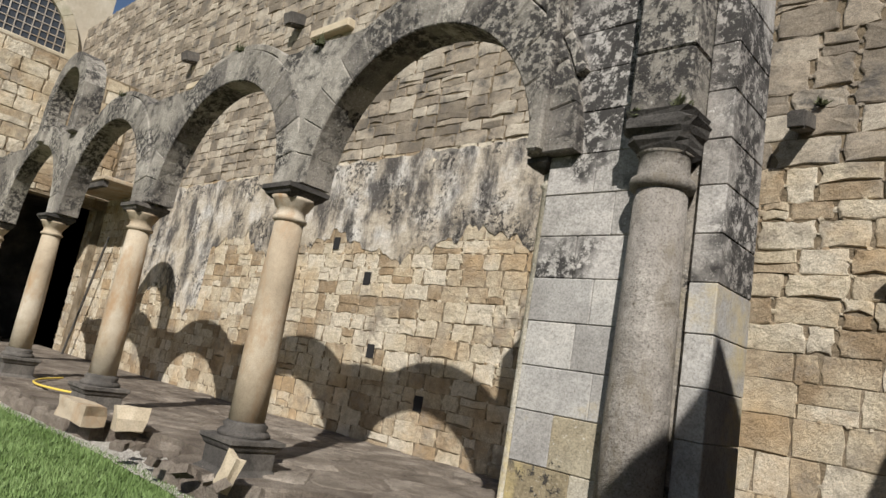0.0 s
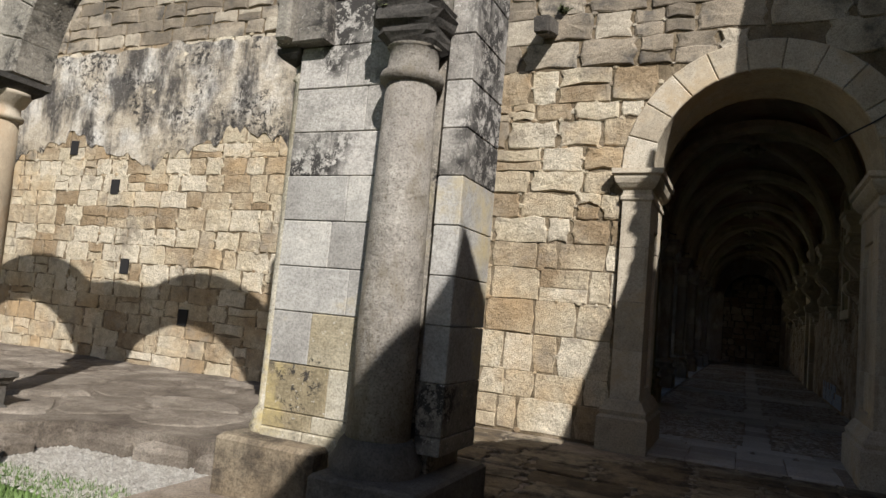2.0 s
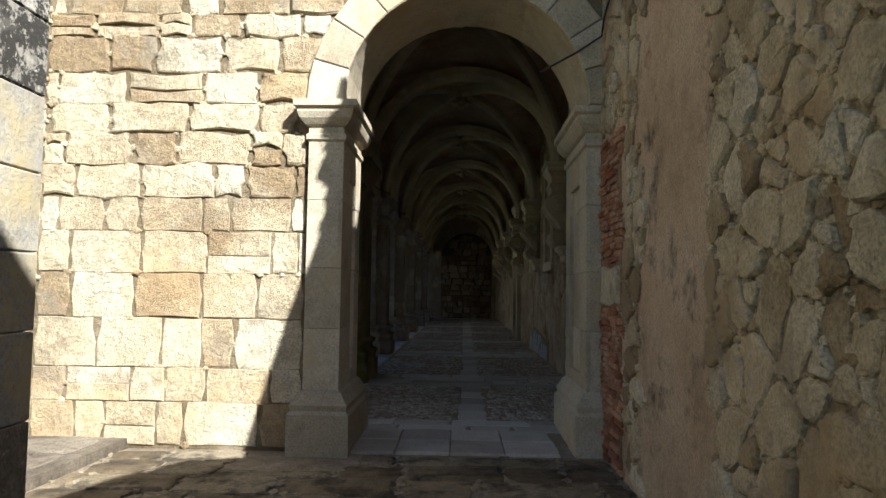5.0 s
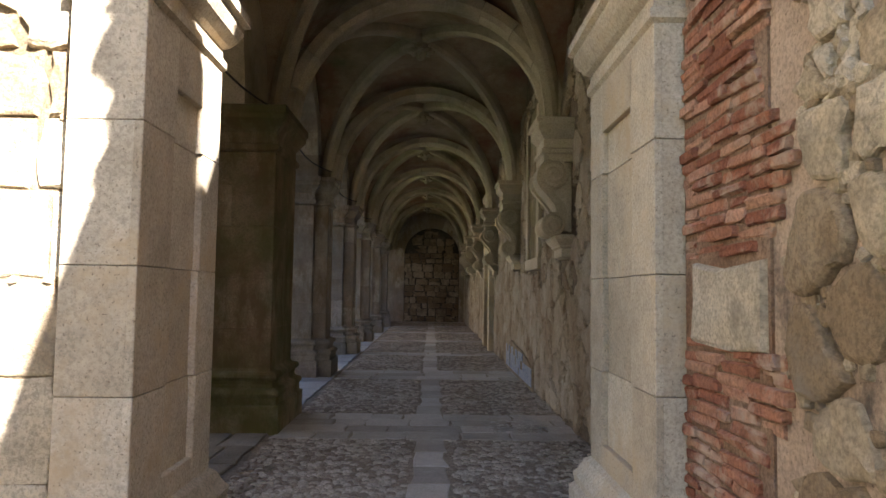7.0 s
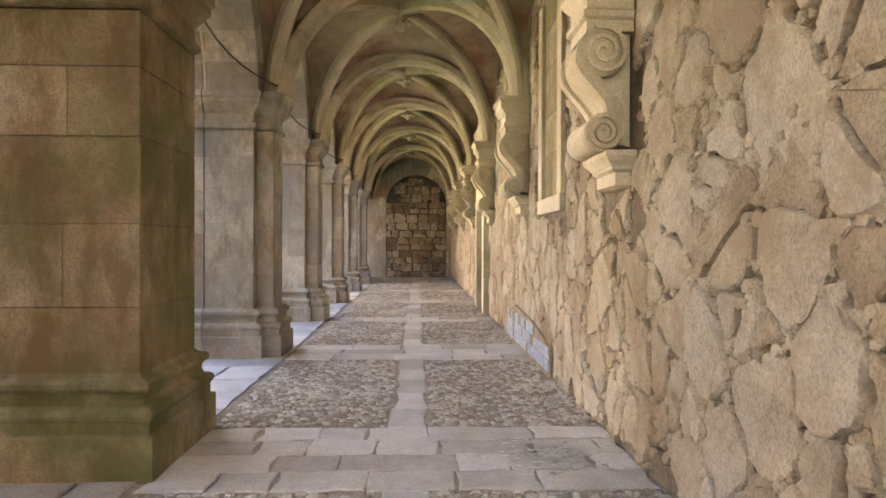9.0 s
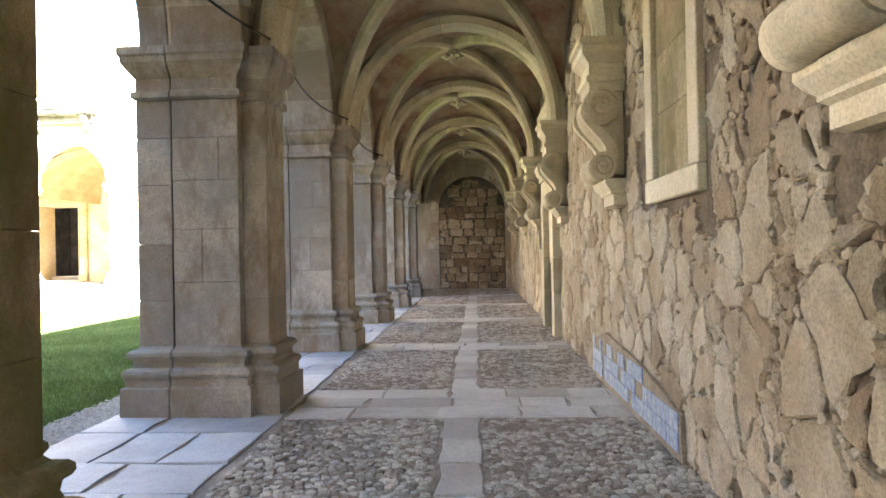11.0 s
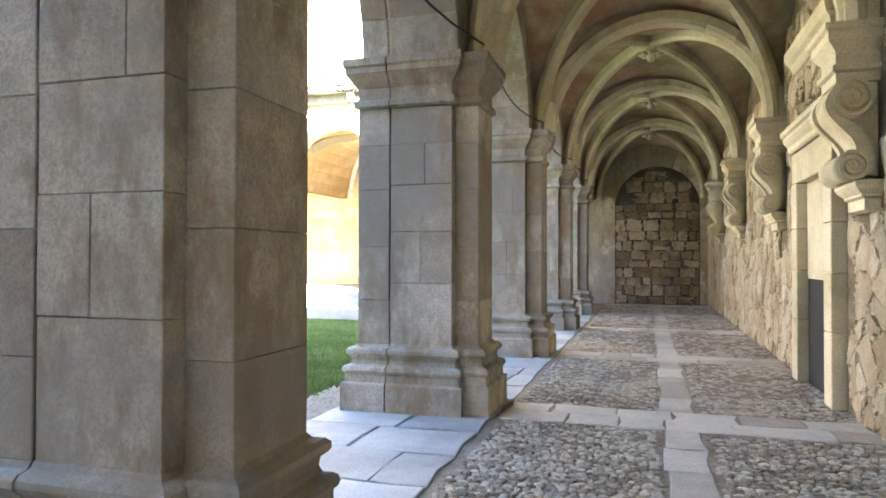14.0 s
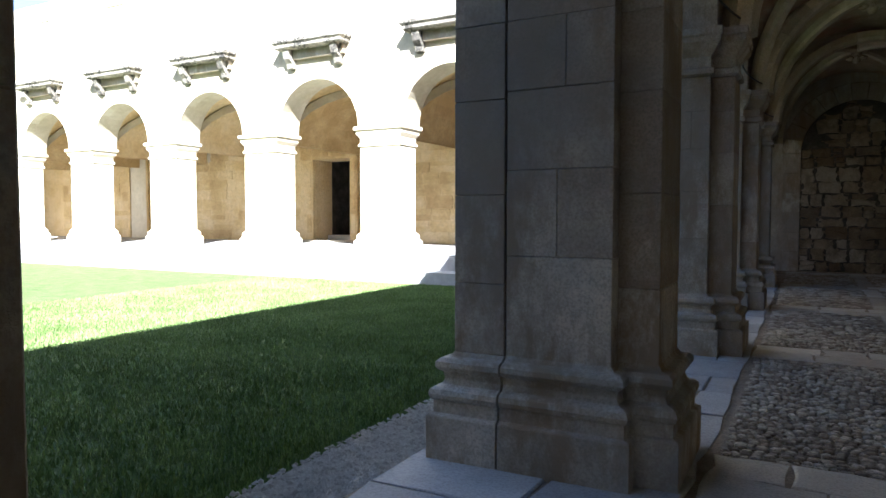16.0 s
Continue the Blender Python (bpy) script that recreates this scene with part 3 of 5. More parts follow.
wall_court = part("wall_court_east", slab_poly([(-9, -0.3), (WALL_A + 0.2, -0.3)] + tops[::-1], lambda u, v, w: (COURT_EAST - w, u, v), 0.0, -0.5), M_RENDER)
tagged(wall_court, "rubble wall with crumbling brown render and a ragged top", "wall", kind="structure")
r2 = random.Random(5)
on_court = lambda u, v, w: (COURT_EAST - w, u, v)


def render_left(c):
    """Stones stay buried where render survives."""
    cu, cv = sum(p[0] for p in c) / len(c), sum(p[1] for p in c) / len(c)
    k = max(i for i in range(len(tops) - 1) if tops[i][0] <= cu)
    (ua, va), (ub, vb) = tops[k], tops[k + 1]
    if max(p[1] for p in c) > va + (vb - va) * (cu - ua) / (ub - ua) - 0.1:
        return True
    if cu > 6.66 and 0.0 < cv < 2.75:
        return True
    n = noise.noise((cu * 0.8, cv * 0.8, 2.0))
    return (4.9 < cu < 6.3 and cv < 3.4 and n > -0.35) or (4.1 < cu <= 4.9 and n > 0.25) or (n > 0.45 and cu < 5.8) or cv > 3.8 and cu < 4.2


put("joint_bed", *box_vf(COURT_EAST - 0.005, COURT_EAST + 0.02, 1.2, 4.75, 0.0, 3.6), M_MORTAR, wall_court)
lay(voronoi(1.2, WALL_A, 0.0, 6.0, 0.25, 0.20, r2, 0.42, 0.3, 0.4), on_court, True, wall_court, M_WALL, M_WALL_I, lambda u, v: v < 3.6, r2, render_left, proud=0.036, gap=0.008, edge=0.011, sink=0.06, chips=0.5, rough=1.5)
# brick patch beside the entrance
for z in [i * 0.053 for i in range(51)]:
    if 1.28 < z < 1.62:
        continue
    y = 6.76 + 0.12 * math.sin(z * 9) + r2.uniform(0, 0.08)
    while y < WALL_A + 0.05:
        w = min(r2.choice((0.24, 0.15, 0.27)), WALL_A + 0.075 - y)
        if w > 0.05:
            d, dz, tilt = r2.uniform(0.012, 0.040), r2.uniform(-0.005, 0.005) + 0.014 * math.sin(7 * y + z), r2.uniform(-0.05, 0.03)
            bv, bf = box_vf(COURT_EAST - d, COURT_EAST + 0.05, y, y + w - r2.uniform(0.004, 0.014), z + dz, z + dz + r2.uniform(0.036, 0.047), 0.007)
            put("brick", [(a + r2.uniform(-.006, .006), b + r2.uniform(-.006, .006), c + tilt * (b - y) + r2.uniform(-.005, .005)) for a, b, c in bv], bf, M_BRICK, wall_court)
        y += w
put("brick_mortar", *box_vf(COURT_EAST - 0.011, COURT_EAST + 0.02, 6.84, WALL_A + 0.075, 0.02, 2.70), M_BRICK_BED, wall_court)
put("stone", *stone_vf([(6.85, 1.30), (7.46, 1.29), (7.46, 1.63), (6.85, 1.62)], on_court, True, r2, proud=0.04, gap=0.006, edge=0.02), M_WALL, wall_court)

# court floor: worn flags in earth
court = put("floor_court", *box_vf(-2.9, COURT_EAST, -8, WALL_A + 0.9, -0.4, -0.03), M_EARTH)
tagged(court, "worn uneven flagstones in dark earth", "floor", kind="structure")
r3 = random.Random(3)
lay(courses(-2.3, COURT_EAST - 0.02, 1.0, WALL_A - 0.15, 0.42, 0.62, r3, 0.04), lambda u, v, w: (u, v, w - 0.03), False, court, M_FLAG, M_FLAG, lambda u, v: True, r3, lambda c: r3.random() < 0.12, name="flagstone", proud=0.022, gap=0.007, edge=0.016, rough=1.8, chips=0.7, chip_proud=0.024)

# ---- corner pier of the ruined court ----
pier = empty("corner_pier", "grey lichened ashlar corner pier with engaged column", "pier", at=(-1.6, 3.95, 0))


def under(parent, name, vf, mat, label="", smooth=False):
    """A part in world coordinates under a thing that stands elsewhere."""
    o = parent.location
    return put(name, [(v[0] - o.x, v[1] - o.y, v[2] - o.z) for v in vf[0]], vf[1], mat, parent, label, smooth)


r4 = random.Random(9)
beds = [0.42, 0.535, 0.857, 1.209, 1.519, 1.837, 2.152, 2.461, 2.775, 3.08] + [3.08 + 0.33 * k for k in range(1, 10)]
for i, (z, top) in enumerate(zip(beds, beds[1:])):
    cut = (-2.0, -1.90, -2.08, -1.82)[i % 4]
    grade = M_YELLOW if z < 0.8 else M_ASHLAR if z < 2.1 else M_LICHEN_TOP
    for a, b in ((-2.40, cut), (cut, -1.66)):
        under(pier, "block", box_vf(a + 0.002, b - 0.002, 3.60 + r4.uniform(0, 0.008), 4.35, z, top - 0.004, 0.006), M_YELLOW if z < 1.15 and a > -2.2 else grade)
    under(pier, "block", box_vf(-1.235, -1.06, 3.60 + r4.uniform(0, 0.008), 4.18, z, top - 0.004, 0.006), grade if z > 0.8 else M_LICHEN)
z = beds[-1]
under(pier, "core", box_vf(-1.72, -1.16, 3.66, 4.15, 0.1, z), M_LICHEN)
under(pier, "shaft", lathe([(0.20, 0.5), (0.195, 1.2), (0.18, 2.0), (0.165, 2.72)], -1.44, 3.52, 28), M_GRANITE, "grey granite engaged shaft", True)
under(pier, "necking", lathe([(0.165, 2.70), (0.20, 2.72), (0.21, 2.75), (0.20, 2.78), (0.165, 2.79), (0.16, 2.94), (0.18, 2.95)], -1.44, 3.52, 28), M_GRANITE, smooth=True)
cap_v, cap_f = loft(-1.60, -1.28, 3.40, 3.68, [(-0.02, 2.92), (0.02, 2.98), (0.05, 3.02), (0.04, 3.06), (0.08, 3.09), (0.09, 3.14), (0.06, 3.17), (0.08, 3.20)], 0.05)
under(pier, "capital", ([(x + r4.uniform(-.02, .02), y + r4.uniform(-.02, .02), zz + r4.uniform(-.012, .012)) for x, y, zz in cap_v], cap_f), M_DARK, "broken black-weathered capital")
for k in range(4):
    under(pier, "impost_block", box_vf(-1.655, -1.245, 3.36 + r4.uniform(0, 0.02), 3.7, 3.19 + 0.45 * k, 3.635 + 0.45 * k, 0.015), M_ARCH)
under(pier, "upper_return", box_vf(-2.52, -2.40, 3.42, 3.84, 3.08, 5.6, 0.02), M_ARCH)
under(pier, "ledge", loft(-2.55, -2.42, 3.58, 3.80, [(-0.05, 2.97), (0.0, 3.0), (0.03, 3.03), (0.03, 3.07)], 0.0), M_DARK)
under(pier, "shaft_base", lathe([(0.30, 0.1), (0.30, 0.28), (0.28, 0.30), (0.29, 0.36), (0.25, 0.42), (0.24, 0.46), (0.21, 0.5)], -1.44, 3.52, 28), M_DARK, smooth=True)
under(pier, "plinth", box_vf(-1.69, -0.98, 3.16, 4.26, -0.2, 0.30, 0.02), M_DARK, "dark worn plinth")
for a, b, c, d in ((-2.40, -1.98, -0.1, 0.22), (-1.975, -1.66, -0.1, 0.30), (-2.40, -2.06, 0.224, 0.418), (-2.055, -1.66, 0.304, 0.418)):
    under(pier, "block", box_vf(a, b, 3.59, 4.35, c, d, 0.01), M_YELLOW)
under(pier, "colonnette", lathe([(0.10, 0.1), (0.10, 0.36), (0.11, 0.40), (0.09, 0.45), (0.10, 0.49), (0.062, 0.54), (0.058, 1.5), (0.055, 2.86), (0.075, 2.88), (0.055, 2.91), (0.06, 2.99)], -2.455, 3.72, 16), M_YELLOW, smooth=True)
under(pier, "step_block", box_vf(-2.62, -1.83, 3.40, 3.98, -0.2, 0.36, 0.03), M_FLAG)

# ---- colonnade of the ruined court ----
CY, CZ = 3.60, 3.06
COLS = [-5.72, -9.6, -13.55, -17.5]


def column(x):
    c = empty("column", "slender tan stone column on a dark worn pedestal", "column", "columns of the ruined colonnade", at=(x, CY, 0))
    o = lambda vf: ([(v[0], v[1], v[2]) for v in vf[0]], vf[1])
    put("pedestal", *o(loft(-0.26, 0.26, -0.26, 0.26, [(0.15, -0.2), (0.15, -0.03), (0.09, -0.02), (0.09, 0.02), (0.05, 0.03), (0.06, 0.06), (0.02, 0.09), (0.0, 0.11), (0.0, 0.28), (0.02, 0.30), (0.04, 0.34), (0.06, 0.36), (0.06, 0.40), (-0.02, 0.41)], 0.012)), M_DARK, c, "cracked dark pedestal")
    put("base", *o(lathe([(0.26, 0.40), (0.27, 0.44), (0.24, 0.47), (0.21, 0.48), (0.23, 0.52), (0.19, 0.56)], 0, 0, 28)), M_DARK, c, smooth=True)
    put("shaft", *o(lathe([(0.185, 0.55), (0.185, 1.2), (0.175, 2.0), (0.155, 2.68)], 0, 0, 28)), M_COLUMN, c, smooth=True)
    put("capital", *o(lathe([(0.155, 2.66), (0.185, 2.68), (0.19, 2.71), (0.16, 2.73), (0.155, 2.80), (0.18, 2.82), (0.22, 2.90), (0.24, 2.93)], 0, 0, 28)), M_COLUMN, c, smooth=True)
    put("abacus", *o(loft(-0.23, 0.23, -0.22, 0.22, [(-0.05, 2.91), (0.0, 2.95), (0.015, 2.98), (0.04, 3.0), (0.04, 3.05), (0.0, 3.06)])), M_DARK, c)
    return c


for x in COLS:
    column(x)
arcade = empty("ruined_arcade", "free-standing round arches of grey lichened voussoirs", "arcade")
centres = [(-4.0, 1.45), (-7.66, 1.58), (-11.575, 1.62), (-15.525, 1.62)]
on_col = lambda u, v, w: (u, CY + 0.25 - w, v)
for cx, rr in centres:
    e = 0.004 * (centres.index((cx, rr)) % 2)
    voussoirs(arcade, M_ARCH, cx, CZ, rr, rr + 0.42, 15, on_col, False, e, 0.36 - e, 0.5, 179.5, gap=0.003)
    voussoirs(arcade, M_ARCH, cx, CZ, rr + 0.43, rr + 0.52, 12, on_col, False, 0.04, 0.32, 20, 160, name="coping")
for k, x in enumerate(COLS):
    lft, rgt = (centres[k + 1] if k + 1 < 4 else (x - 1.95, 1.62)), centres[k]
    pts = [(x - 0.24, CZ - 0.002), (x + 0.24, CZ - 0.002), (x + 0.24, CZ + 0.1)]
    for (cx, rr), angles in ((rgt, range(174, 108, -6)), (lft, range(72, 5, -6))):
        for a in angles:
            q = (cx + (rr + 0.02) * math.cos(radians(a)), CZ + (rr + 0.02) * math.sin(radians(a)))
            if CZ + 0.12 < q[1] < 4.62:
                pts.append(q)
        if angles[0] > 90:
            u0 = pts[-1][0]
            u1 = lft[0] + lft[1] * math.cos(radians(72))
            pts += [(u0 + (u1 - u0) * i / 8, 4.76 + 0.1 * noise.noise((x + i * 0.6, 9, 0))) for i in range(9)]
    part("spandrel", slab_poly(pts, on_col, 0.03, 0.33), M_ARCH, arcade)

# gallery platform behind the columns
plat = [(-30, 2.95), (-18, 3.0), (-12, 3.05), (-10.2, 3.1), (-8.9, 3.15), (-8.3, 3.45), (-7.6, 3.8), (-6.7, 3.8), (-6.35, 3.2), (-5.2, 3.15), (-4.95, 3.6), (-4.75, 4.02), (-4.3, 4.12), (-3.6, 4.2), (-2.9, 4.3), (-2.4, 4.35), (-2.3, WALL_A + 0.1), (-30, WALL_A + 0.1)]
platform = part("floor_gallery", slab_poly(plat, lambda u, v, w: (u, v, w), -0.4, 0.06), M_ROCK)
tagged(platform, "rough grey-brown rock and earth platform", "floor", kind="structure")
r5 = random.Random(2)


def edge_y(x):
    """The broken front edge of the platform."""
    k = max(i for i in range(len(plat) - 3) if plat[i][0] <= max(x, -30))
    (xa, ya), (xb, yb) = plat[k], plat[k + 1]
    return ya + (yb - ya) * min(1.0, max(0.0, (x - xa) / (xb - xa)))


lay(voronoi(-16, -2.45, 3.0, WALL_A, 0.9, 0.6, r5), lambda u, v, w: (u, v, w + 0.05), False, platform, M_ROCK, M_ROCK, lambda u, v: u > -10, r5, lambda c: min(p[1] - edge_y(p[0]) for p in c) < 0.06, name="rock_slab", proud=0.035, gap=0.008, edge=0.05)
edge_line = [(-14 + 0.62 * i, edge_y(-13.7 + 0.62 * i) + 0.02) for i in range(19)]
cells = [[(x + r5.uniform(0, .05), y - 0.1 - r5.uniform(0, 0.1)), (x + 0.6, y - 0.08), (x + 0.6, y + 0.2), (x + 0.25, y + 0.25), (x, y + 0.2)] for x, y in edge_line]
lay(cells, lambda u, v, w: (u, v, w - 0.10), False, platform, M_ROCK, M_ROCK, lambda u, v: True, r5, None, name="edge_stone", proud=0.13, gap=0.02, edge=0.06, sink=0.12)

# gravel strip and lawn of the court
COURT_LAWN = [(-30, 2.5), (-12, 2.75), (-8.4, 3.0), (-6.7, 3.12), (-4.9, 3.22), (-3.25, 3.36), (-2.9, 3.4)]
grav = part("gravel_court", slab_poly(COURT_LAWN + [(-2.9, 4.6), (-30, 4.6)], on_floor, -0.3, -0.175), M_GRAVEL)
tagged(grav, "strip of pale gravel beside the lawn", "gravel", kind="structure")

# ---- vaulted walk: floor ----
walk_floor = put("floor_walk", *box_vf(-2.5, EAST + 0.1, WALL_A + 0.4, NORTH + 0.2, -0.4, -0.016), M_EARTH)
tagged(walk_floor, "cobbled cloister walk crossed by worn stone slabs", "floor", kind="structure")
r6 = random.Random(4)
flo = lambda u, v, w: (u, v, w - 0.012)
bands = [(8.42, 8.97), (11.57, 12.97), (16.2, 17.45)] + [(20.4 + 4.1 * k, 21.15 + 4.1 * k) for k in range(4)] + [(36.5, 37.1)]
slabs = []
for y0, y1 in bands:
    nrow = max(2, round((y1 - y0) / 0.40))
    for row in range(nrow):
        a, b = y0 + (y1 - y0) * row / nrow, y0 + (y1 - y0) * (row + 1) / nrow
        x = -0.86
        while x < EAST - 0.05:
            w = min(r6.uniform(0.35, 0.85), EAST - x)
            q1, q2, q3 = r6.uniform(-.025, .025), r6.uniform(-.02, .02), r6.uniform(-.015, .015)
            slabs.append([(x, a), (x + w / 2, a + q3), (x + w + q1, a + q2), (x + w, b), (x + w / 2, b - q3), (x, b + q2)])
            x += w
for k in range(-1, 6):
    y = bands[k + 1][1]
    end = bands[k + 2][0] if k + 2 < len(bands) else NORTH
    n = 5
    for i in range(n):
        a, b = y + (end - y) * i / n, y + (end - y) * (i + 1) / n
        q = r6.uniform(-0.02, 0.02)
        slabs.append([(0.61 + q, a), (0.93 + q, a), (0.92 - q, b), (0.62 + q, b)])
lay(slabs, flo, False, walk_floor, M_SLAB, M_SLAB, lambda u, v: True, r6, None, name="slab", limit=300, proud=0.009, gap=0.005, edge=0.01, rough=1.0)
side = []
y = 8.5
while y < 33:
    h = r6.uniform(0.5, 0.9)
    x = -2.5
    while x < -0.9:
        w = min(r6.uniform(0.5, 1.0), -0.88 - x)
        if -0.88 - x - w < 0.2:
            w = -0.88 - x
        side.append([(x, y), (x + w, y), (x + w, y + h), (x, y + h)])
        x += w
    y += h
lay([c for c in side if c[0][1] < 11.2], flo, False, walk_floor, M_FLAG_BROWN, M_FLAG_BROWN, lambda u, v: True, r6, None, name="slab", proud=0.014, gap=0.009, edge=0.008, rough=1.0)
lay([c for c in side if c[0][1] >= 11.2], flo, False, walk_floor, M_SLAB_PALE, M_SLAB_PALE, lambda u, v: True, r6, None, name="pale_slab", proud=0.014, gap=0.010, edge=0.008, rough=1.1)
thr = [[(-0.42 + 0.48 * i, 7.45 + 0.5 * j), (0.06 + 0.48 * i, 7.45 + 0.5 * j), (0.06 + 0.48 * i, 7.95 + 0.5 * j), (-0.42 + 0.48 * i, 7.95 + 0.5 * j)] for i in range(4) for j in range(2)]
lay(thr, flo, False, walk_floor, M_SLAB, M_SLAB, lambda u, v: True, r6, None, name="slab", proud=0.014, gap=0.006, edge=0.008, rough=0.5)

# cobbles, too many to count
cv, cf = [], []
y = 8.45
while y < NORTH:
    inband = [b for b in bands if b[0] - 0.03 < y < b[1] + 0.03]
    step = 0.054 if y < 26 else 0.085
    if not inband:
        x = -0.83 + r6.uniform(0, 0.04)
        while x < EAST - 0.03:
            wx = r6.uniform(0.05, 0.10) * step / 0.062
            if not (0.58 < x + wx / 2 < 0.96):
                n0, cx, cy = len(cv), x + wx / 2, y + r6.uniform(-0.012, 0.012)
                ry, top, tw = step * r6.uniform(0.46, 0.56), r6.uniform(-0.008, 0.005), r6.uniform(0, 1)
                for k, zz in ((1.0, -0.04), (0.96, top - 0.008), (0.66, top)):
                    for i in range(6):
                        a = (i + tw) * math.pi / 3
                        cv.append((cx + k * wx * 0.52 * math.cos(a), cy + k * ry * math.sin(a), zz))
                for q in range(2):
                    for i in range(6):
                        j = (i + 1) % 6
                        cf.append((n0 + q * 6 + i, n0 + q * 6 + j, n0 + q * 6 + 6 + j, n0 + q * 6 + 6 + i))
                cf.append(tuple(n0 + 12 + i for i in range(6)))
            x += wx
    y += step
tagged(put("cobbles", cv, cf, M_COBBLE, walk_floor), kind="stuff")

# ---- vaulted walk: east wall ----
wall_east = put("wall_east", *box_vf(EAST + 0.004, EAST + 0.6, WALL_A + 0.9, NORTH, -0.3, 7.9), M_EARTH_JOINT)
tagged(wall_east, "rubble wall of large tan stones in crumbling mortar", "wall", kind="structure")
r7 = random.Random(21)
WIN = (14.40, 15.68, 1.83, 4.3)
DOOR = (21.6, 23.6, -0.1, 3.3)
in_win, in_door = hits_box(WIN[0] - 0.02, WIN[1] + 0.02, WIN[2] - 0.02, WIN[3]), hits_box(DOOR[0], DOOR[1], DOOR[2], DOOR[3])
corbel_boxes = [hits_box(p + 0.34, p + 0.9, 1.92, 3.45) for p in PIERS[1:]] + [hits_box(12.18, 12.76, 1.92, 3.45)]
no = lambda c: in_win(c) or in_door(c) or any(h(c) for h in corbel_boxes)
lay(voronoi(8.4, 13.4, 0.0, 4.6, 0.44, 0.35, r7, 0.5, 0.32, 0.5), on_east, True, wall_east, M_AISLE, M_AISLE_I, lambda u, v: True, r7, no, limit=180, proud=0.045, gap=0.011, edge=0.011, sink=0.06, chips=0.95, chip_proud=0.03, rough=1.5)
lay(voronoi(13.4, 25, 0.0, 4.6, 0.34, 0.27, r7, 0.48, 0.25, 0.4), on_east, True, wall_east, M_AISLE, M_AISLE_I, lambda u, v: u < 20, r7, no, limit=115, proud=0.032, gap=0.008, edge=0.011, sink=0.06, chips=0.9, chip_proud=0.024, rough=1.4, joined="farther_stones")
lay(voronoi(25, NORTH, 0.0, 4.2, 0.40, 0.30, r7), on_east, True, wall_east, M_AISLE, M_AISLE_I, lambda u, v: False, r7, no, proud=0.03, gap=0.007, edge=0.012, sink=0.06, chips=0.5, joined="far_stones")

# blind window
y0, y1, z0, z1 = WIN
win = empty("window_blind", "blocked window in a plain stone frame", "window", kind="structure")
put("jamb", *box_vf(EAST - 0.05, EAST + 0.1, y0, y0 + 0.2, z0 + 0.18, z1, 0.008), M_CARVED, win)
put("jamb", *box_vf(EAST - 0.05, EAST + 0.1, y1 - 0.2, y1, z0 + 0.18, z1, 0.008), M_CARVED, win)
put("sill", *box_vf(EAST - 0.06, EAST + 0.1, y0, y1, z0, z0 + 0.176, 0.01), M_CARVED, win)
zz = z0 + 0.18
for h in (0.5, 0.45, 0.55, 0.45, 0.5):
    put("blocking", *box_vf(EAST - 0.004, EAST + 0.12, y0 + 0.204, y1 - 0.204, zz, zz + h - 0.006, 0.006), M_MOSSY, win)
    zz += h

# ---- vaulted walk: end wall with a blocked arch ----
wall_north = put("wall_north", *box_vf(-6, EAST + 0.6, NORTH, NORTH + 0.5, -0.3, 7.9), M_PIER)
tagged(wall_north, "end wall with an arch blocked by rubble", "wall", kind="structure")
on_north = lambda u, v, w: (u, NORTH - w, v)
ec, er, es = 0.77, 1.33, 3.2
voussoirs(wall_north, M_PIER, ec, es, er, er + 0.45, 13, on_north, False, -0.02, 0.06)
for s in (-1, 1):
    for i in range(6):
        a, b = sorted((ec + s * er, ec + s * (er + 0.42)))
        put("jamb_block", *box_vf(a, b, NORTH - 0.06, NORTH + 0.1, i * es / 6, (i + 1) * es / 6 - 0.006, 0.01), M_PIER, wall_north)
r8 = random.Random(8)
fill = [(ec - er, 0.0), (ec + er, 0.0)] + [(ec + er * math.cos(math.pi * i / 20), es + er * math.sin(math.pi * i / 20)) for i in range(21)]
part("blocking_core", slab_poly(fill, on_north, 0.004, 0.02), M_DARK, wall_north)
lay(courses(ec - er, ec + er, 0.0, es + er, 0.31, 0.40, r8, 0.07), on_north, False, wall_north, M_BLOCKING, M_BLOCKING, lambda u, v: True, r8,
    lambda c: any(math.hypot(u - ec, v - es) > er + 0.04 and v > es for u, v in c), proud=0.05, gap=0.010, edge=0.014, rough=1.6, chips=0.6)

# ---- piers of the walk ----
PBASE = [(0.13, -0.05), (0.13, 0.255), (0.125, 0.265), (0.095, 0.275), (0.095, 0.35), (0.112, 0.365), (0.12, 0.39), (0.112, 0.42), (0.09, 0.435), (0.055, 0.445), (0.042, 0.48), (0.05, 0.52), (0.075, 0.535), (0.088, 0.555), (0.086, 0.585), (0.065, 0.605), (0.02, 0.615), (0.0, 0.64)]
PCAP = [(0.0, 2.96), (0.035, 2.98), (0.035, 3.03), (0.0, 3.05), (0.0, 3.16), (0.03, 3.20), (0.08, 3.27), (0.10, 3.30), (0.10, 3.35), (0.12, 3.37), (0.12, 3.44), (0.0, 3.445)]


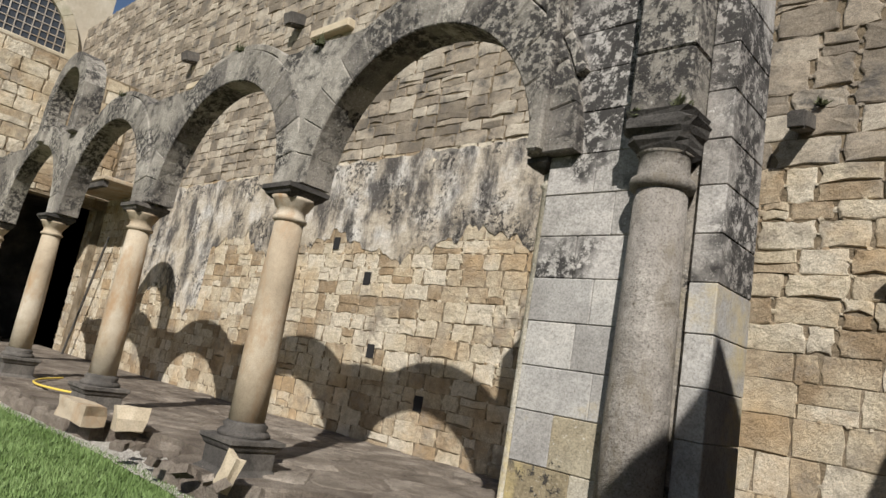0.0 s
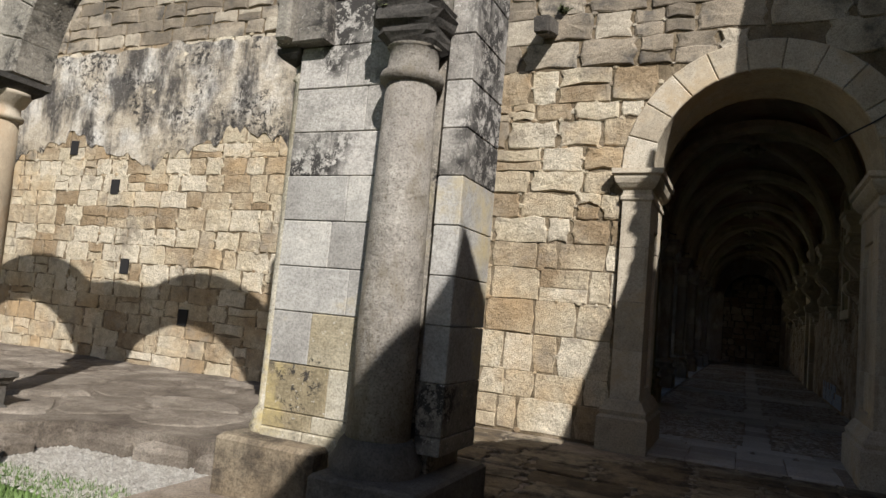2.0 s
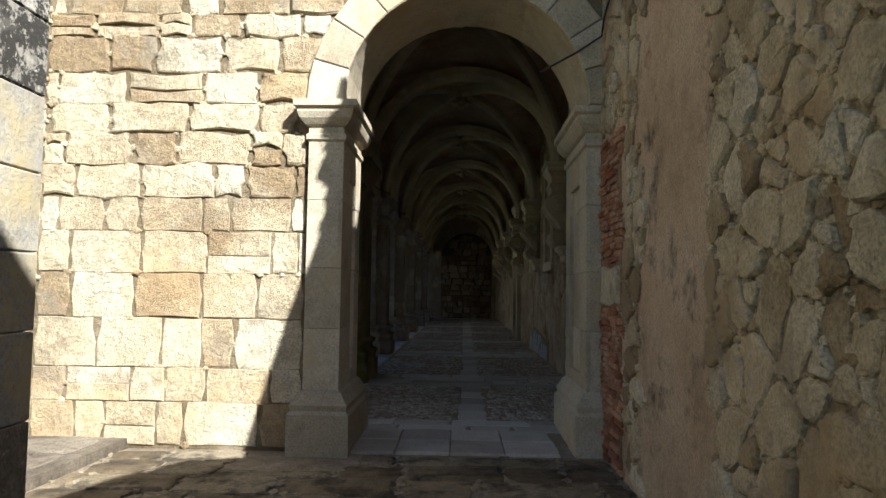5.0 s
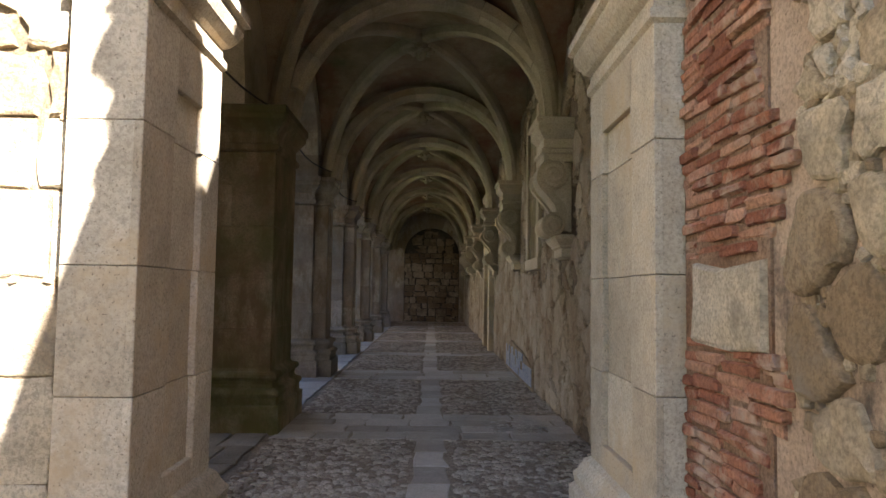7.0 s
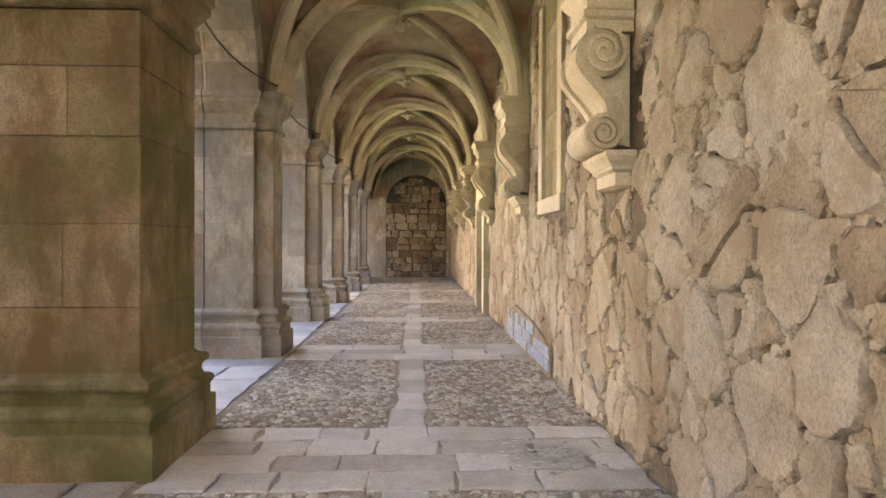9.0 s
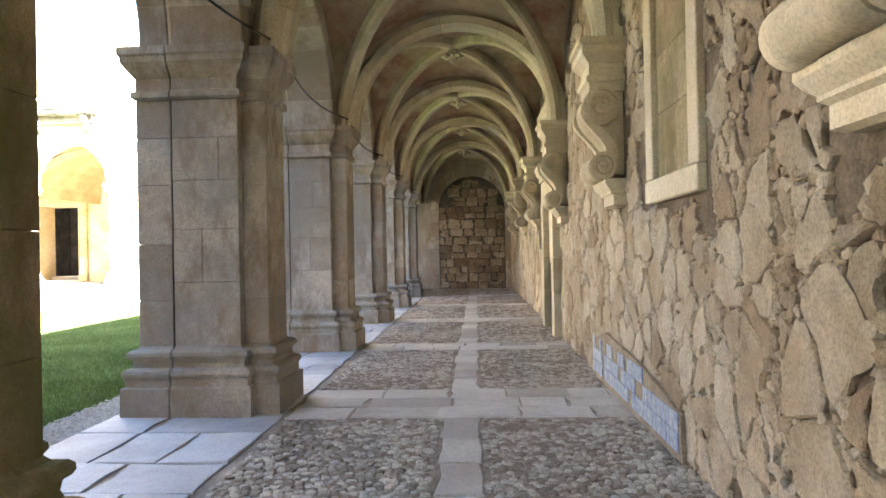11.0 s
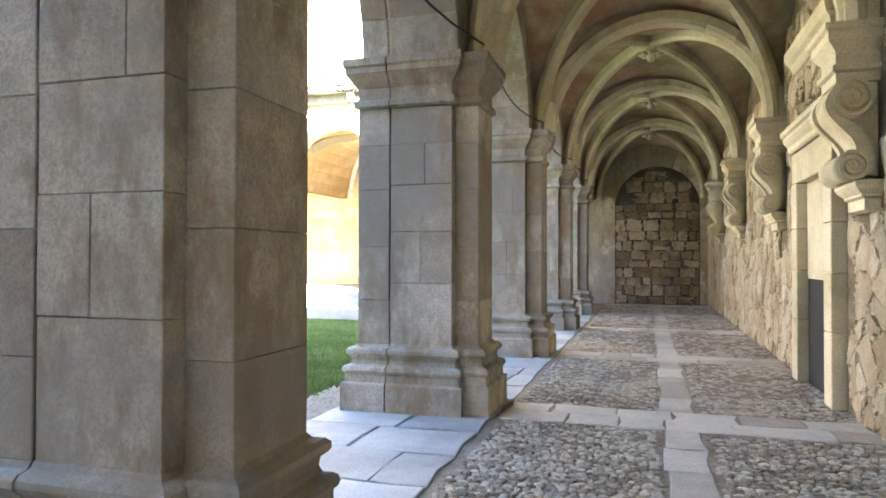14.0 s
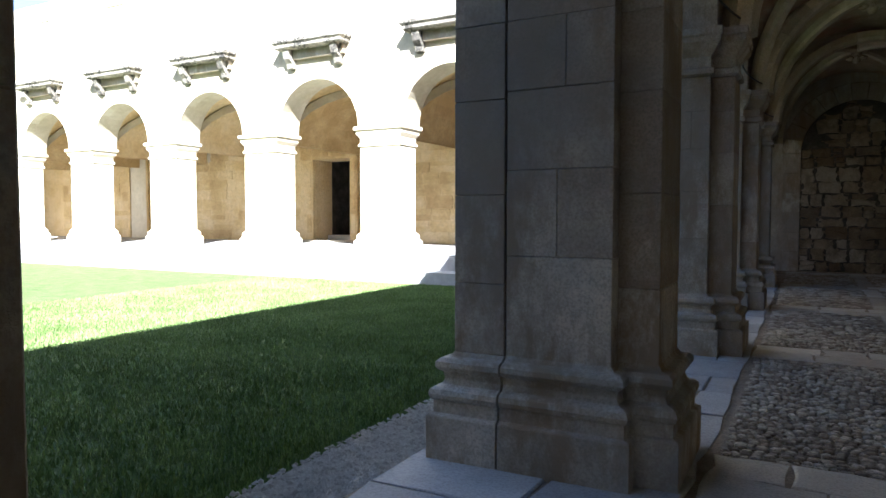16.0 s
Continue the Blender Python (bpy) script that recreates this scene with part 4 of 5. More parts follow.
def walk_pier(y, mat, label):
    p = empty("cloister_pier", label, "pier", "piers of the cloister walk", at=(-1.75 if y > 13 else -1.68, y + 0.55, 0))
    # garden pilaster, core, aisle pilaster: x0, x1, y0, y1 about the pier's middle
    back, wide, far = -0.43, 0.52, 0.30
    if y < 13:
        limbs = [(-0.85, -0.495, -0.93, 0.43), (-0.49, -0.24, -0.86, 0.43), (-0.235, 0.75, -0.93, 0.13), (-0.235, 0.43, 0.135, 0.43)]
    else:
        limbs = [(-wide, -0.19, back, 0.43), (-0.175, 0.45, back, 0.43), (0.45, 0.68, back + 0.13, far)]
    rp = random.Random(int(y * 4))
    for k, (a, b, c, d) in enumerate(limbs):
        z = 0.64
        hs = [0.43, 0.53, 0.56, 0.44, 0.36] if k % 2 == 0 else [0.60, 0.50, 0.46, 0.40, 0.36]
        for i, h in enumerate(hs):
            top = 2.96 if i == 4 else z + h
            if b - a > 0.6 and i % 2 == 1:
                m = (a + b) / 2 + rp.uniform(-0.14, 0.16)
                put("block", *box_vf(a, m - 0.001, c, d, z, top - 0.0025, 0.0045), mat, p)
                put("block", *box_vf(m + 0.001, b, c, d, z, top - 0.0025, 0.0045), mat, p)
            else:
                put("block", *box_vf(a, b - (0.001 if k == 1 else 0), c + rp.uniform(0, .006), d, z, top - 0.0025, 0.0045), mat, p)
            z = top
        e = 0.004 * k
        sd = ((1, 0, 1, 1), (0, 1, 1, 1), (0, 1, 1, 1), (0, 1, 0, 1))[k] if y > 13 else ((1, 0, 1, 1), (0, 0, 1, 1), (0, 1, 1, 1), (0, 1, 0, 1))[k]
        put("base", *loft(a, b, c, d, [(o, zz + (e if zz > 0 else 0)) for o, zz in PBASE], 0.0, sd), mat, p)
        put("capital", *loft(a, b, c, d, [(o, zz + e) for o, zz in PCAP], 0.0, sd), mat, p)
    if y > 13:
        put("joint", *box_vf(-0.2, -0.17, back + 0.05, 0.38, 0.0, 3.43), M_MORTAR_DARK, p)
    return p


for y in PIERS:
    walk_pier(y, M_MOSSY if y < 13 else M_PIER, "mossy brown ashlar pier with pilasters" if y < 13 else "grey ashlar pier with moulded base and capital")

# arcade wall over the piers, storey above
outl = [(8.3, 8.6), (8.3, SPRING)]
for a, b in zip([7.75] + PIERS, PIERS + [36.25]):
    u0, u1 = a + 0.98, b + (0.12 if b > 13 else -0.5)
    if a < 8:
        u0 = 8.42
    c, r = (u0 + u1) / 2, (u1 - u0) / 2
    for i in range(25):
        t = math.pi * i / 24
        outl.append((c - r * math.cos(t), SPRING + 0.01 + r * math.sin(t)))
outl += [(NORTH, SPRING), (NORTH, 7.9), (8.4, 7.9)]
outl = [p for k, p in enumerate(outl) if k == 0 or math.hypot(p[0] - outl[k - 1][0], p[1] - outl[k - 1][1]) > 0.004]
outl[0] = (8.3, 7.9)
outl.pop()
on_garden = lambda u, v, w: (-1.25 - w, u, v)
wall_arcade = part("wall_arcade", slab_poly(outl, on_garden, 0.0, 0.95), M_RIB)
tagged(wall_arcade, "ashlar arcade wall with round arches open to the lawn", "wall", kind="structure")
on_arc = lambda u, v, w: (-1.25 + w, u, v)
for a, b in zip(PIERS, PIERS[1:]):
    voussoirs(wall_arcade, M_PIER, (a + b) / 2 + 0.55, SPRING + 0.01, 1.565, 1.9, 13, on_arc, False, -0.66, 0.015)
    voussoirs(wall_arcade, M_PIER, (a + b) / 2 + 0.55, SPRING + 0.01, 1.555, 1.9, 13, on_arc, False, -0.965, -0.69)

# ---- vault ----
vv, vf = [], []
edges_y = [8.4] + [p + 0.55 for p in PIERS] + [NORTH]
NX, NY = 28, 24
for y0, y1 in zip(edges_y, edges_y[1:]):
    o, hy = len(vv), (y1 - y0) / 2
    x0, x1 = -1.25, EAST
    hx, cx = (x1 - x0) / 2, (x0 + x1) / 2
    for j in range(NY + 1):
        for i in range(NX + 1):
            a, b = -1 + 2 * i / NX, -1 + 2 * j / NY
            z1_ = math.sqrt(max(0.0, 1 - a * a)) * 1.72
            z2_ = math.sqrt(max(0.0, 1 - b * b)) * 1.78
            vv.append((cx + a * hx, (y0 + y1) / 2 + b * hy, SPRING + max(z1_, z2_) + 0.12 * (1 - a * a) * (1 - b * b) + 0.1))
    for j in range(NY):
        for i in range(NX):
            q = o + j * (NX + 1) + i
            vf.append((q, q + NX + 1, q + NX + 2, q + 1))
tagged(put("ceiling", vv, vf, M_VAULT, smooth=True), "stained plaster groin vault over the walk", "ceiling", kind="structure")
tagged(put("roof", *box_vf(-2.3, EAST + 0.6, 8.35, NORTH + 0.5, 7.9, 8.05), M_ROOF), "tiled roof over the cloister walk", "roof", kind="structure")
tagged(put("floor_upper", *box_vf(-1.25, EAST, 8.4, NORTH, 5.75, 5.95), M_VAULT), "floor of the upper storey", "floor", kind="structure")

RIB = [(-0.17, 0.0), (-0.17, 0.12), (0.17, 0.12), (0.17, 0.0), (0.11, -0.05), (-0.11, -0.05)]
DIAG = [(-0.09, 0.02), (-0.09, 0.16), (0.09, 0.16), (0.09, 0.02), (0.05, -0.03), (-0.05, -0.03)]
for p in PIERS:
    y = p + 0.55
    arch = empty("transverse_arch", "pale stone transverse arch across the vault", "arch", "transverse arches of the vault", kind="structure")
    for s in range(11):
        pts, nrm = [], []
        for i in range(4):
            t = math.pi * (s + i / 3 * 0.985) / 11
            pts.append(Vector((AX - AR * math.cos(t), y, SPRING + AR * math.sin(t))))
            nrm.append((Vector((0, 1, 0)), Vector((-math.cos(t), 0, math.sin(t)))))
        put("voussoir", *sweep(pts, lambda i: nrm[i], RIB), M_RIB, arch)
for y0, y1 in zip(edges_y, edges_y[1:]):
    c = Vector((0.55, (y0 + y1) / 2, 0))
    for sx, sy in ((1, 1), (1, -1), (-1, 1), (-1, -1)):
        foot = Vector((0.55 + sx * 1.62, c.y + sy * ((y1 - y0) / 2 - 0.14), 0))
        d = foot - c
        pts = [c + d * math.cos(math.pi / 2 * i / 14) + Vector((0, 0, SPRING + 0.02 + 1.84 * math.sin(math.pi / 2 * i / 14))) for i in range(15)]
        side_v = d.normalized().cross(Vector((0, 0, 1)))
        ups = []
        for i in range(15):
            tng = (pts[min(i + 1, 14)] - pts[max(i - 1, 0)]).normalized()
            ups.append(-(side_v.cross(tng)) if (side_v.cross(tng)).z < 0 else side_v.cross(tng))
        tagged(put("vault_rib", *sweep(pts, lambda i: (side_v, ups[i]), DIAG), M_RIB), "slender diagonal stone rib of the vault", "rib", "diagonal ribs of the vault", kind="structure")
    # carved boss with petals
    boss = empty("vault_boss", "carved flower boss hanging at the crown", "boss", "bosses of the vault", at=(0.55, c.y, 5.10))
    put("core", *lathe([(0.02, -0.09), (0.06, -0.07), (0.08, -0.02), (0.10, 0.04), (0.12, 0.1), (0.10, 0.16), (0.15, 0.2), (0.16, 0.28)], 0, 0, 16), M_RIB, boss, smooth=True)
    for k in range(8):
        a = k * math.pi / 4
        bm = bmesh.new()
        bmesh.ops.create_icosphere(bm, subdivisions=1, radius=0.06)
        bmesh.ops.transform(bm, matrix=Matrix.Translation((0.15 * math.cos(a), 0.15 * math.sin(a), 0.04)) @ Matrix.Rotation(a, 4, "Z") @ Matrix.Diagonal((1.3, 0.8, 0.7, 1)), verts=bm.verts)
        part("petal", bm, M_RIB, boss, smooth=True)

# ---- console corbels on the east wall ----
def spiral(cx, cz, r0, r1, turns, up, n=22):
    return [(cx + (r0 + (r1 - r0) * i / n) * math.cos(up + 2 * math.pi * turns * i / n), cz + (r0 + (r1 - r0) * i / n) * math.sin(up + 2 * math.pi * turns * i / n)) for i in range(n + 1)]


def console(y):
    """An S-shaped scroll bracket under a moulded block; it projects from the wall towards -x."""
    c = empty("console_corbel", "carved scroll console with volutes under a moulded block", "corbel", "consoles under the vault", at=(EAST, y, 0))
    w = 0.29
    # S-shaped body in (out, z)
    body = []
    for i in range(25):
        t = i / 24
        body.append((0.30 - 0.06 * t + 0.10 * math.sin(t * 2 * math.pi), 2.96 - 0.74 * t))
    out_ = [(0.0, 3.0), (0.26, 3.0)] + body + [(0.0, 2.18)]
    part("scroll", slab_poly(out_, lambda u, v, d: (-u, d, v), -w * 0.62, w * 0.62), M_CARVED, c)
    for s in (-1, 1):
        part("fillet", slab_poly([(u + 0.035, v) for u, v in body] + [(u - 0.08, v) for u, v in body[::-1]], lambda u, v, d: (-u, d, v), s * w * 0.66, s * w), M_CARVED, c)
        for cz, co, r in ((2.83, 0.22, 0.17), (2.26, 0.22, 0.125)):
            sp = spiral(co, cz, r, 0.025, 2.2, 1.2, 44)
            pts = [Vector((-u, s * (w + 0.012), v)) for u, v in sp]
            put("volute", *sweep(pts, lambda i: (Vector((0, s, 0)), Vector((-math.cos(1.2 + 2 * math.pi * 2.2 * i / 44), 0, math.sin(1.2 + 2 * math.pi * 2.2 * i / 44)))),
                                 [(-0.03, -0.018), (-0.03, 0.018), (0.012, 0.014), (0.012, -0.014)]), M_CARVED, c)
    for cz, co, r in ((2.83, 0.22, 0.17), (2.26, 0.22, 0.13)):
        v, f = lathe([(r, -w - 0.004), (r, -w * 0.5), (r * 0.86, -w * 0.35), (r * 0.95, 0.0), (r * 0.86, w * 0.35), (r, w * 0.5), (r, w + 0.004)], 0, 0, 24)
        put("roll", [(-(co + p[0]), p[2], cz + p[1]) for p in v], f, M_CARVED, c, smooth=True)
    put("block", *loft(-0.33, 0.05, -0.25, 0.25, [(0.0, 2.98), (0.0, 3.06), (0.03, 3.08), (0.03, 3.12), (0.0, 3.14), (0.0, 3.24), (0.04, 3.29), (0.07, 3.33), (0.07, 3.40), (0.10, 3.42), (0.10, 3.47)]), M_CARVED, c, "moulded impost block")
    put("drop", *loft(-0.12, 0.05, -0.24, 0.24, [(-0.04, 1.88), (0.0, 1.90), (0.0, 1.99), (0.03, 2.01), (0.03, 2.03), (0.07, 2.07), (0.09, 2.10), (0.09, 2.135), (0.03, 2.15)]), M_CARVED, c)
    return c


first = console(12.47)
for p in PIERS[1:]:
    copy_thing(first, pose(EAST, p + 0.62, 0))

# ---- pedimented doorway in the east wall ----
door = empty("door_1", "blocked doorway with stone pilasters and a moulded cornice", "doorway", kind="structure")
y0, y1 = DOOR[0], DOOR[1]
for a in (y0 + 0.05, y1 - 0.35):
    z = 0.0
    for h in (0.75, 0.6, 0.5, 0.55):
        put("jamb_block", *box_vf(EAST - 0.14, EAST + 0.1, a, a + 0.3, z, z + h - 0.005, 0.01), M_CARVED, door)
        z += h
put("lintel", *box_vf(EAST - 0.13, EAST + 0.1, y0 + 0.05, y1 - 0.05, 2.4, 2.78, 0.01), M_CARVED, door)
put("cornice", *loft(EAST - 0.14, EAST + 0.05, y0, y1, [(0.0, 2.8), (0.02, 2.82), (0.02, 2.88), (0.05, 2.92), (0.07, 2.96), (0.07, 3.0), (0.10, 3.02), (0.10, 3.08), (0.0, 3.12)]), M_CARVED, door)
put("upper_cornice", *loft(EAST - 0.05, EAST + 0.05, y0 + 0.3, y1 + 0.2, [(0.0, 3.85), (0.02, 3.88), (0.04, 3.96), (0.08, 4.0), (0.10, 4.08), (0.10, 4.14)]), M_CARVED, door)
put("blocking", *box_vf(EAST - 0.02, EAST + 0.1, y0 + 0.35, y1 - 0.35, 1.25, 2.4), M_CARVED, door)
# no real recess: a flat black sheet paints the shade of the opening
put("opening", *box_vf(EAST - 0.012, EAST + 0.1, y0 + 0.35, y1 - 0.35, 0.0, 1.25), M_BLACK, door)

# blue tile dado left on the wall
r9 = random.Random(31)
dado = empty("tile_dado", "remains of a blue and white tile dado in broken plaster", "tiles", at=(EAST, 16.3, 0))
part("plaster_bed", slab_poly([(-1.5, 0.0), (2.0, 0.0), (1.95, 0.42), (1.2, 0.58), (0.6, 0.54), (-0.2, 0.50), (-0.9, 0.42), (-1.45, 0.33)], lambda u, v, w: (-w, u, v), 0.03, 0.062), M_MORTAR, dado)
for i in range(24):
    for j in range(3 if i > 6 else 2):
        if r9.random() < (0.93 if j < 2 else 0.6):
            a = -1.42 + 0.14 * i
            put("tile", *box_vf(-0.072, -0.06, a, a + 0.134, 0.06 + 0.14 * j, 0.194 + 0.14 * j, 0.002), M_TILE, dado)

# white lime spilt on the slabs beside the wall
r13 = random.Random(41)
lv, lf = [], []
for _ in range(220):
    x, y, q = 1.80 + r13.gauss(0, 0.16), 12.22 + r13.gauss(0, 0.17), r13.uniform(0.008, 0.035)
    o, n = len(lv), r13.choice((5, 6, 7))
    for k in range(n):
        a = 6.283 * k / n
        lv.append((x + q * r13.uniform(0.5, 1.5) * math.cos(a), y + q * r13.uniform(0.4, 1.0) * math.sin(a), 0.0015))
    lv.append((x, y, 0.0045))
    lf += [(o + k, o + (k + 1) % n, o + n) for k in range(n)]
tagged(put("lime_spill", lv, lf, M_GRAVEL), "white lime crumbs trodden into the floor slabs", "lime", kind="stuff")

# ---- lawn of the cloister ----
grav2 = put("gravel_cloister", *box_vf(-3.15, -2.48, 8.5, 33, -0.3, -0.10), M_GRAVEL)
tagged(grav2, "gravel strip between paving and lawn", "gravel", kind="structure")


def blades(name, n, x0, x1, y0, y1, z, hgt, seed, bias, limit=None):
    """Mown grass: single leaning blades, thicker towards the walk."""
    g = np.random.RandomState(seed)
    x = x1 - (x1 - x0) * g.rand(n) ** bias
    y = y0 + (y1 - y0) * g.rand(n)
    if limit:
        keep = y < np.interp(x, [p[0] for p in limit], [p[1] for p in limit]) + 0.12 * g.rand(n)
        x, y = x[keep], y[keep]
        n = len(x)
    a = g.rand(n) * 2 * np.pi
    h = hgt * (0.5 + g.rand(n))
    w = 0.006 + 0.006 * g.rand(n)
    lean = 0.6 * h * g.rand(n)
    la = g.rand(n) * 2 * np.pi
    v = np.empty((n, 3, 3))
    v[:, 0] = np.stack([x - w * np.cos(a), y - w * np.sin(a), np.full(n, z)], 1)
    v[:, 1] = np.stack([x + w * np.cos(a), y + w * np.sin(a), np.full(n, z)], 1)
    v[:, 2] = np.stack([x + lean * np.cos(la), y + lean * np.sin(la), z + h], 1)
    me = bpy.data.meshes.new(name)
    me.vertices.add(3 * n)
    me.vertices.foreach_set("co", v.ravel())
    me.loops.add(3 * n)
    me.loops.foreach_set("vertex_index", np.arange(3 * n))
    me.polygons.add(n)
    me.polygons.foreach_set("loop_start", np.arange(0, 3 * n, 3))
    me.materials.append(M_GRASS)
    me.update()
    me.validate()
    return tagged(new(name, me), "short mown green grass", "grass", kind="stuff")


blades("grass_cloister", 260000, -13.5, -3.12, 14.5, 31, -0.2, 0.042, 1, 1.9)
blades("grass_court", 100000, -14.0, -2.9, 0.4, 3.7, -0.2, 0.05, 2, 1.0, COURT_LAWN)


def pebbles(name, n, x0, x1, y0, y1, z, seed, label):
    rp = random.Random(seed)
    v, f = [], []
    for _ in range(n):
        x, y, r = rp.uniform(x0, x1), rp.uniform(y0, y1), rp.uniform(0.012, 0.028)
        o, a = len(v), rp.uniform(0, 3)
        for i in range(4):
            v.append((x + r * math.cos(a + i * 1.57), y + r * 0.8 * math.sin(a + i * 1.57), z + rp.uniform(0, 0.006)))
        v.append((x, y, z + r * rp.uniform(0.5, 1.0)))
        f += [(o, o + 1, o + 4), (o + 1, o + 2, o + 4), (o + 2, o + 3, o + 4), (o + 3, o, o + 4)]
    tagged(put(name, v, f, M_GRAVEL), label, "gravel", kind="stuff")


pebbles("gravel_stones", 9000, -3.2, -2.5, 14, 26, -0.1, 1, "small pale loose gravel stones")
pebbles("gravel_stones", 14000, -8.4, -2.7, 3.0, 4.3, -0.175, 2, "small pale loose gravel stones")

# ---- north arcade across the lawn ----
NY0 = 32.25
north = empty("arcade_north", "sunlit pale stone arcade of the opposite cloister range", "arcade", kind="structure")
corners = [-5.65 - 4.35 * k for k in range(8)]        # right-hand corner of each pier
FZ, CZN = 0.50, 3.98
outn = [(corners[-1] - 1.45, 9.5), (-2.3, 9.5), (-2.3, CZN)]
pts = []
for k, c in enumerate(corners[:-1]):
    u1, u0 = (corners[k] - 1.45), corners[k + 1]
    mid, r = (u0 + u1) / 2, (u1 - u0) / 2
    pts += [(mid + r * math.cos(math.pi * i / 20), CZN + 0.01 + r * math.sin(math.pi * i / 20)) for i in range(21)]
mid0, r0_ = (-2.3 + corners[0]) / 2, (-2.3 - corners[0]) / 2 - 0.05
pts = [(mid0 + r0_ * math.cos(math.pi * i / 20), CZN + 0.01 + r0_ * math.sin(math.pi * i / 20)) for i in range(21)] + pts
outn += pts + [(corners[-1] - 1.45, CZN)]
on_n = lambda u, v, w: (u, NY0 - w, v)
part("wall", slab_poly(outn, on_n, 0.0, -0.9), M_FACADE, north)
put("platform", *box_vf(-40, -2.55, NY0 - 0.45, 41.0, -0.3, FZ), M_SLAB_PALE, north)
put("kerb", *box_vf(-40, -2.55, NY0 - 1.1, NY0 - 0.45, -0.3, 0.10), M_SLAB_PALE, north)
part("back_wall", slab_poly([(-40, -0.3), (-17.62, -0.3), (-17.62, 3.73), (-15.84, 3.73), (-15.84, -0.3), (-2.4, -0.3), (-2.4, 9), (-40, 9)], lambda u, v, w: (u, 38.0 - w, v), 0.0, -1.05), M_HONEY, north)
put("gallery_ceiling", *box_vf(-40, -2.4, NY0 + 0.9, 38.0, 6.0, 6.3), M_HONEY, north)
r10 = random.Random(12)
lay(courses(-34, -3, FZ, 6.0, 0.42, 0.8, r10), lambda u, v, w: (u, 38.0 - w, v), False, north, M_HONEY_I, M_HONEY_I, lambda u, v: False, r10, hits_box(-18.4, -15.2, 0, 5.2), proud=0.012, edge=0.008, gap=0.004)
for c in corners:
    p = empty("cloister_pier", "pale sunlit ashlar pier of the opposite arcade", "pier", "piers of the opposite arcade", at=(c - 0.725, NY0 + 0.4, FZ))
    put("base", *loft(-0.66, 0.66, -0.40, 0.40, [(0.14, 0.0), (0.14, 0.28), (0.08, 0.36), (0.08, 0.46), (0.0, 0.55)]), M_FACADE, p)
    for i in range(5):
        put("block", *box_vf(-0.66, 0.66, -0.40, 0.40, 0.55 + 0.47 * i, 0.55 + 0.47 * (i + 1) - 0.006, 0.01), M_FACADE, p)
    put("capital", *loft(-0.66, 0.66, -0.40, 0.40, [(0.0, 2.9), (0.04, 2.93), (0.04, 2.99), (0.0, 3.02), (0.0, 3.14), (0.08, 3.26), (0.08, 3.34), (0.14, 3.38), (0.14, 3.47)]), M_FACADE, p)
for k, c in enumerate(corners[:-1]):
    mid = (corners[k] - 1.45 + corners[k + 1]) / 2
    r = (corners[k] - 1.45 - corners[k + 1]) / 2
    voussoirs(north, M_FACADE, mid, CZN, r + 0.005, r + 0.28, 11, on_n, False, -0.3, 0.03)
    hood = empty("window_hood", "projecting stone sill on two scroll brackets", "window sill", "sills over the opposite arcade", at=(mid, NY0, 6.05))
    put("shelf", *loft(-1.15, 1.15, -0.42, 0.0, [(0.0, 0.25), (0.04, 0.29), (0.04, 0.36), (0.10, 0.42), (0.10, 0.5), (0.0, 0.52)]), M_ARCH, hood)
    put("frieze", *box_vf(-1.05, 1.05, -0.16, 0.0, 0.0, 0.25), M_PIER, hood)
    for s in (-0.85, 0.85):
        part("bracket", slab_poly([(0, -0.28), (0.14, -0.25), (0.18, -0.12), (0.3, 0.0), (0.38, 0.25), (0, 0.25)], lambda u, v, w: (s + w, -u, v), -0.11, 0.11), M_ARCH, hood)
    # vault of the bay behind the arch, with two crossing ribs
    vr, vl = 2.05, 38.0 - NY0 - 0.92
    va, fa = [], []
    for i in range(17):
        t = math.pi * i / 16
        for rr, yy in ((vr, NY0 + 0.92), (vr, 37.95), (vr + 0.15, 37.95), (vr + 0.15, NY0 + 0.92)):
            va.append((mid + rr * math.cos(t), yy, CZN - 0.2 + rr * math.sin(t) * 0.95))
    for i in range(16):
        fa += [(4 * i + q, 4 * i + 4 + q, 4 * i + 4 + (q + 1) % 4, 4 * i + (q + 1) % 4) for q in range(4)]
    put("bay_vault", va, fa, M_HONEY, north)
    for sg in (-1, 1):
        vr_, fr_ = [], []
        for i in range(15):
            t = math.pi * i / 14
            x_, y_, z_ = mid - 1.95 * math.cos(t), NY0 + 0.95 + vl * (0.5 - 0.5 * sg * math.cos(t)), CZN - 0.25 + 1.9 * math.sin(t)
            vr_ += [(x_ - 0.09, y_, z_ - 0.12), (x_ + 0.09, y_, z_ - 0.12), (x_ + 0.09, y_, z_ + 0.15), (x_ - 0.09, y_, z_ + 0.15)]
        for i in range(14):
            fr_ += [(4 * i + q, 4 * i + (q + 1) % 4, 4 * i + 4 + (q + 1) % 4, 4 * i + 4 + q) for q in range(4)]
        put("rib", vr_, fr_, M_FACADE, north)
    wz = 6.6
    win = empty("window_upper", "tall pale upper window with a stone frame", "window", "upper windows of the opposite range", at=(mid, NY0, wz))
    put("frame", *join([box_vf(-0.75, -0.55, -0.05, 0.0, 0, 2.2), box_vf(0.55, 0.75, -0.05, 0.0, 0, 2.2), box_vf(-0.75, 0.75, -0.06, 0.0, 2.2, 2.4)]), M_FACADE, win)
    put("pane", *box_vf(-0.55, 0.55, -0.02, 0.0, 0, 2.2), M_FACADE, win)
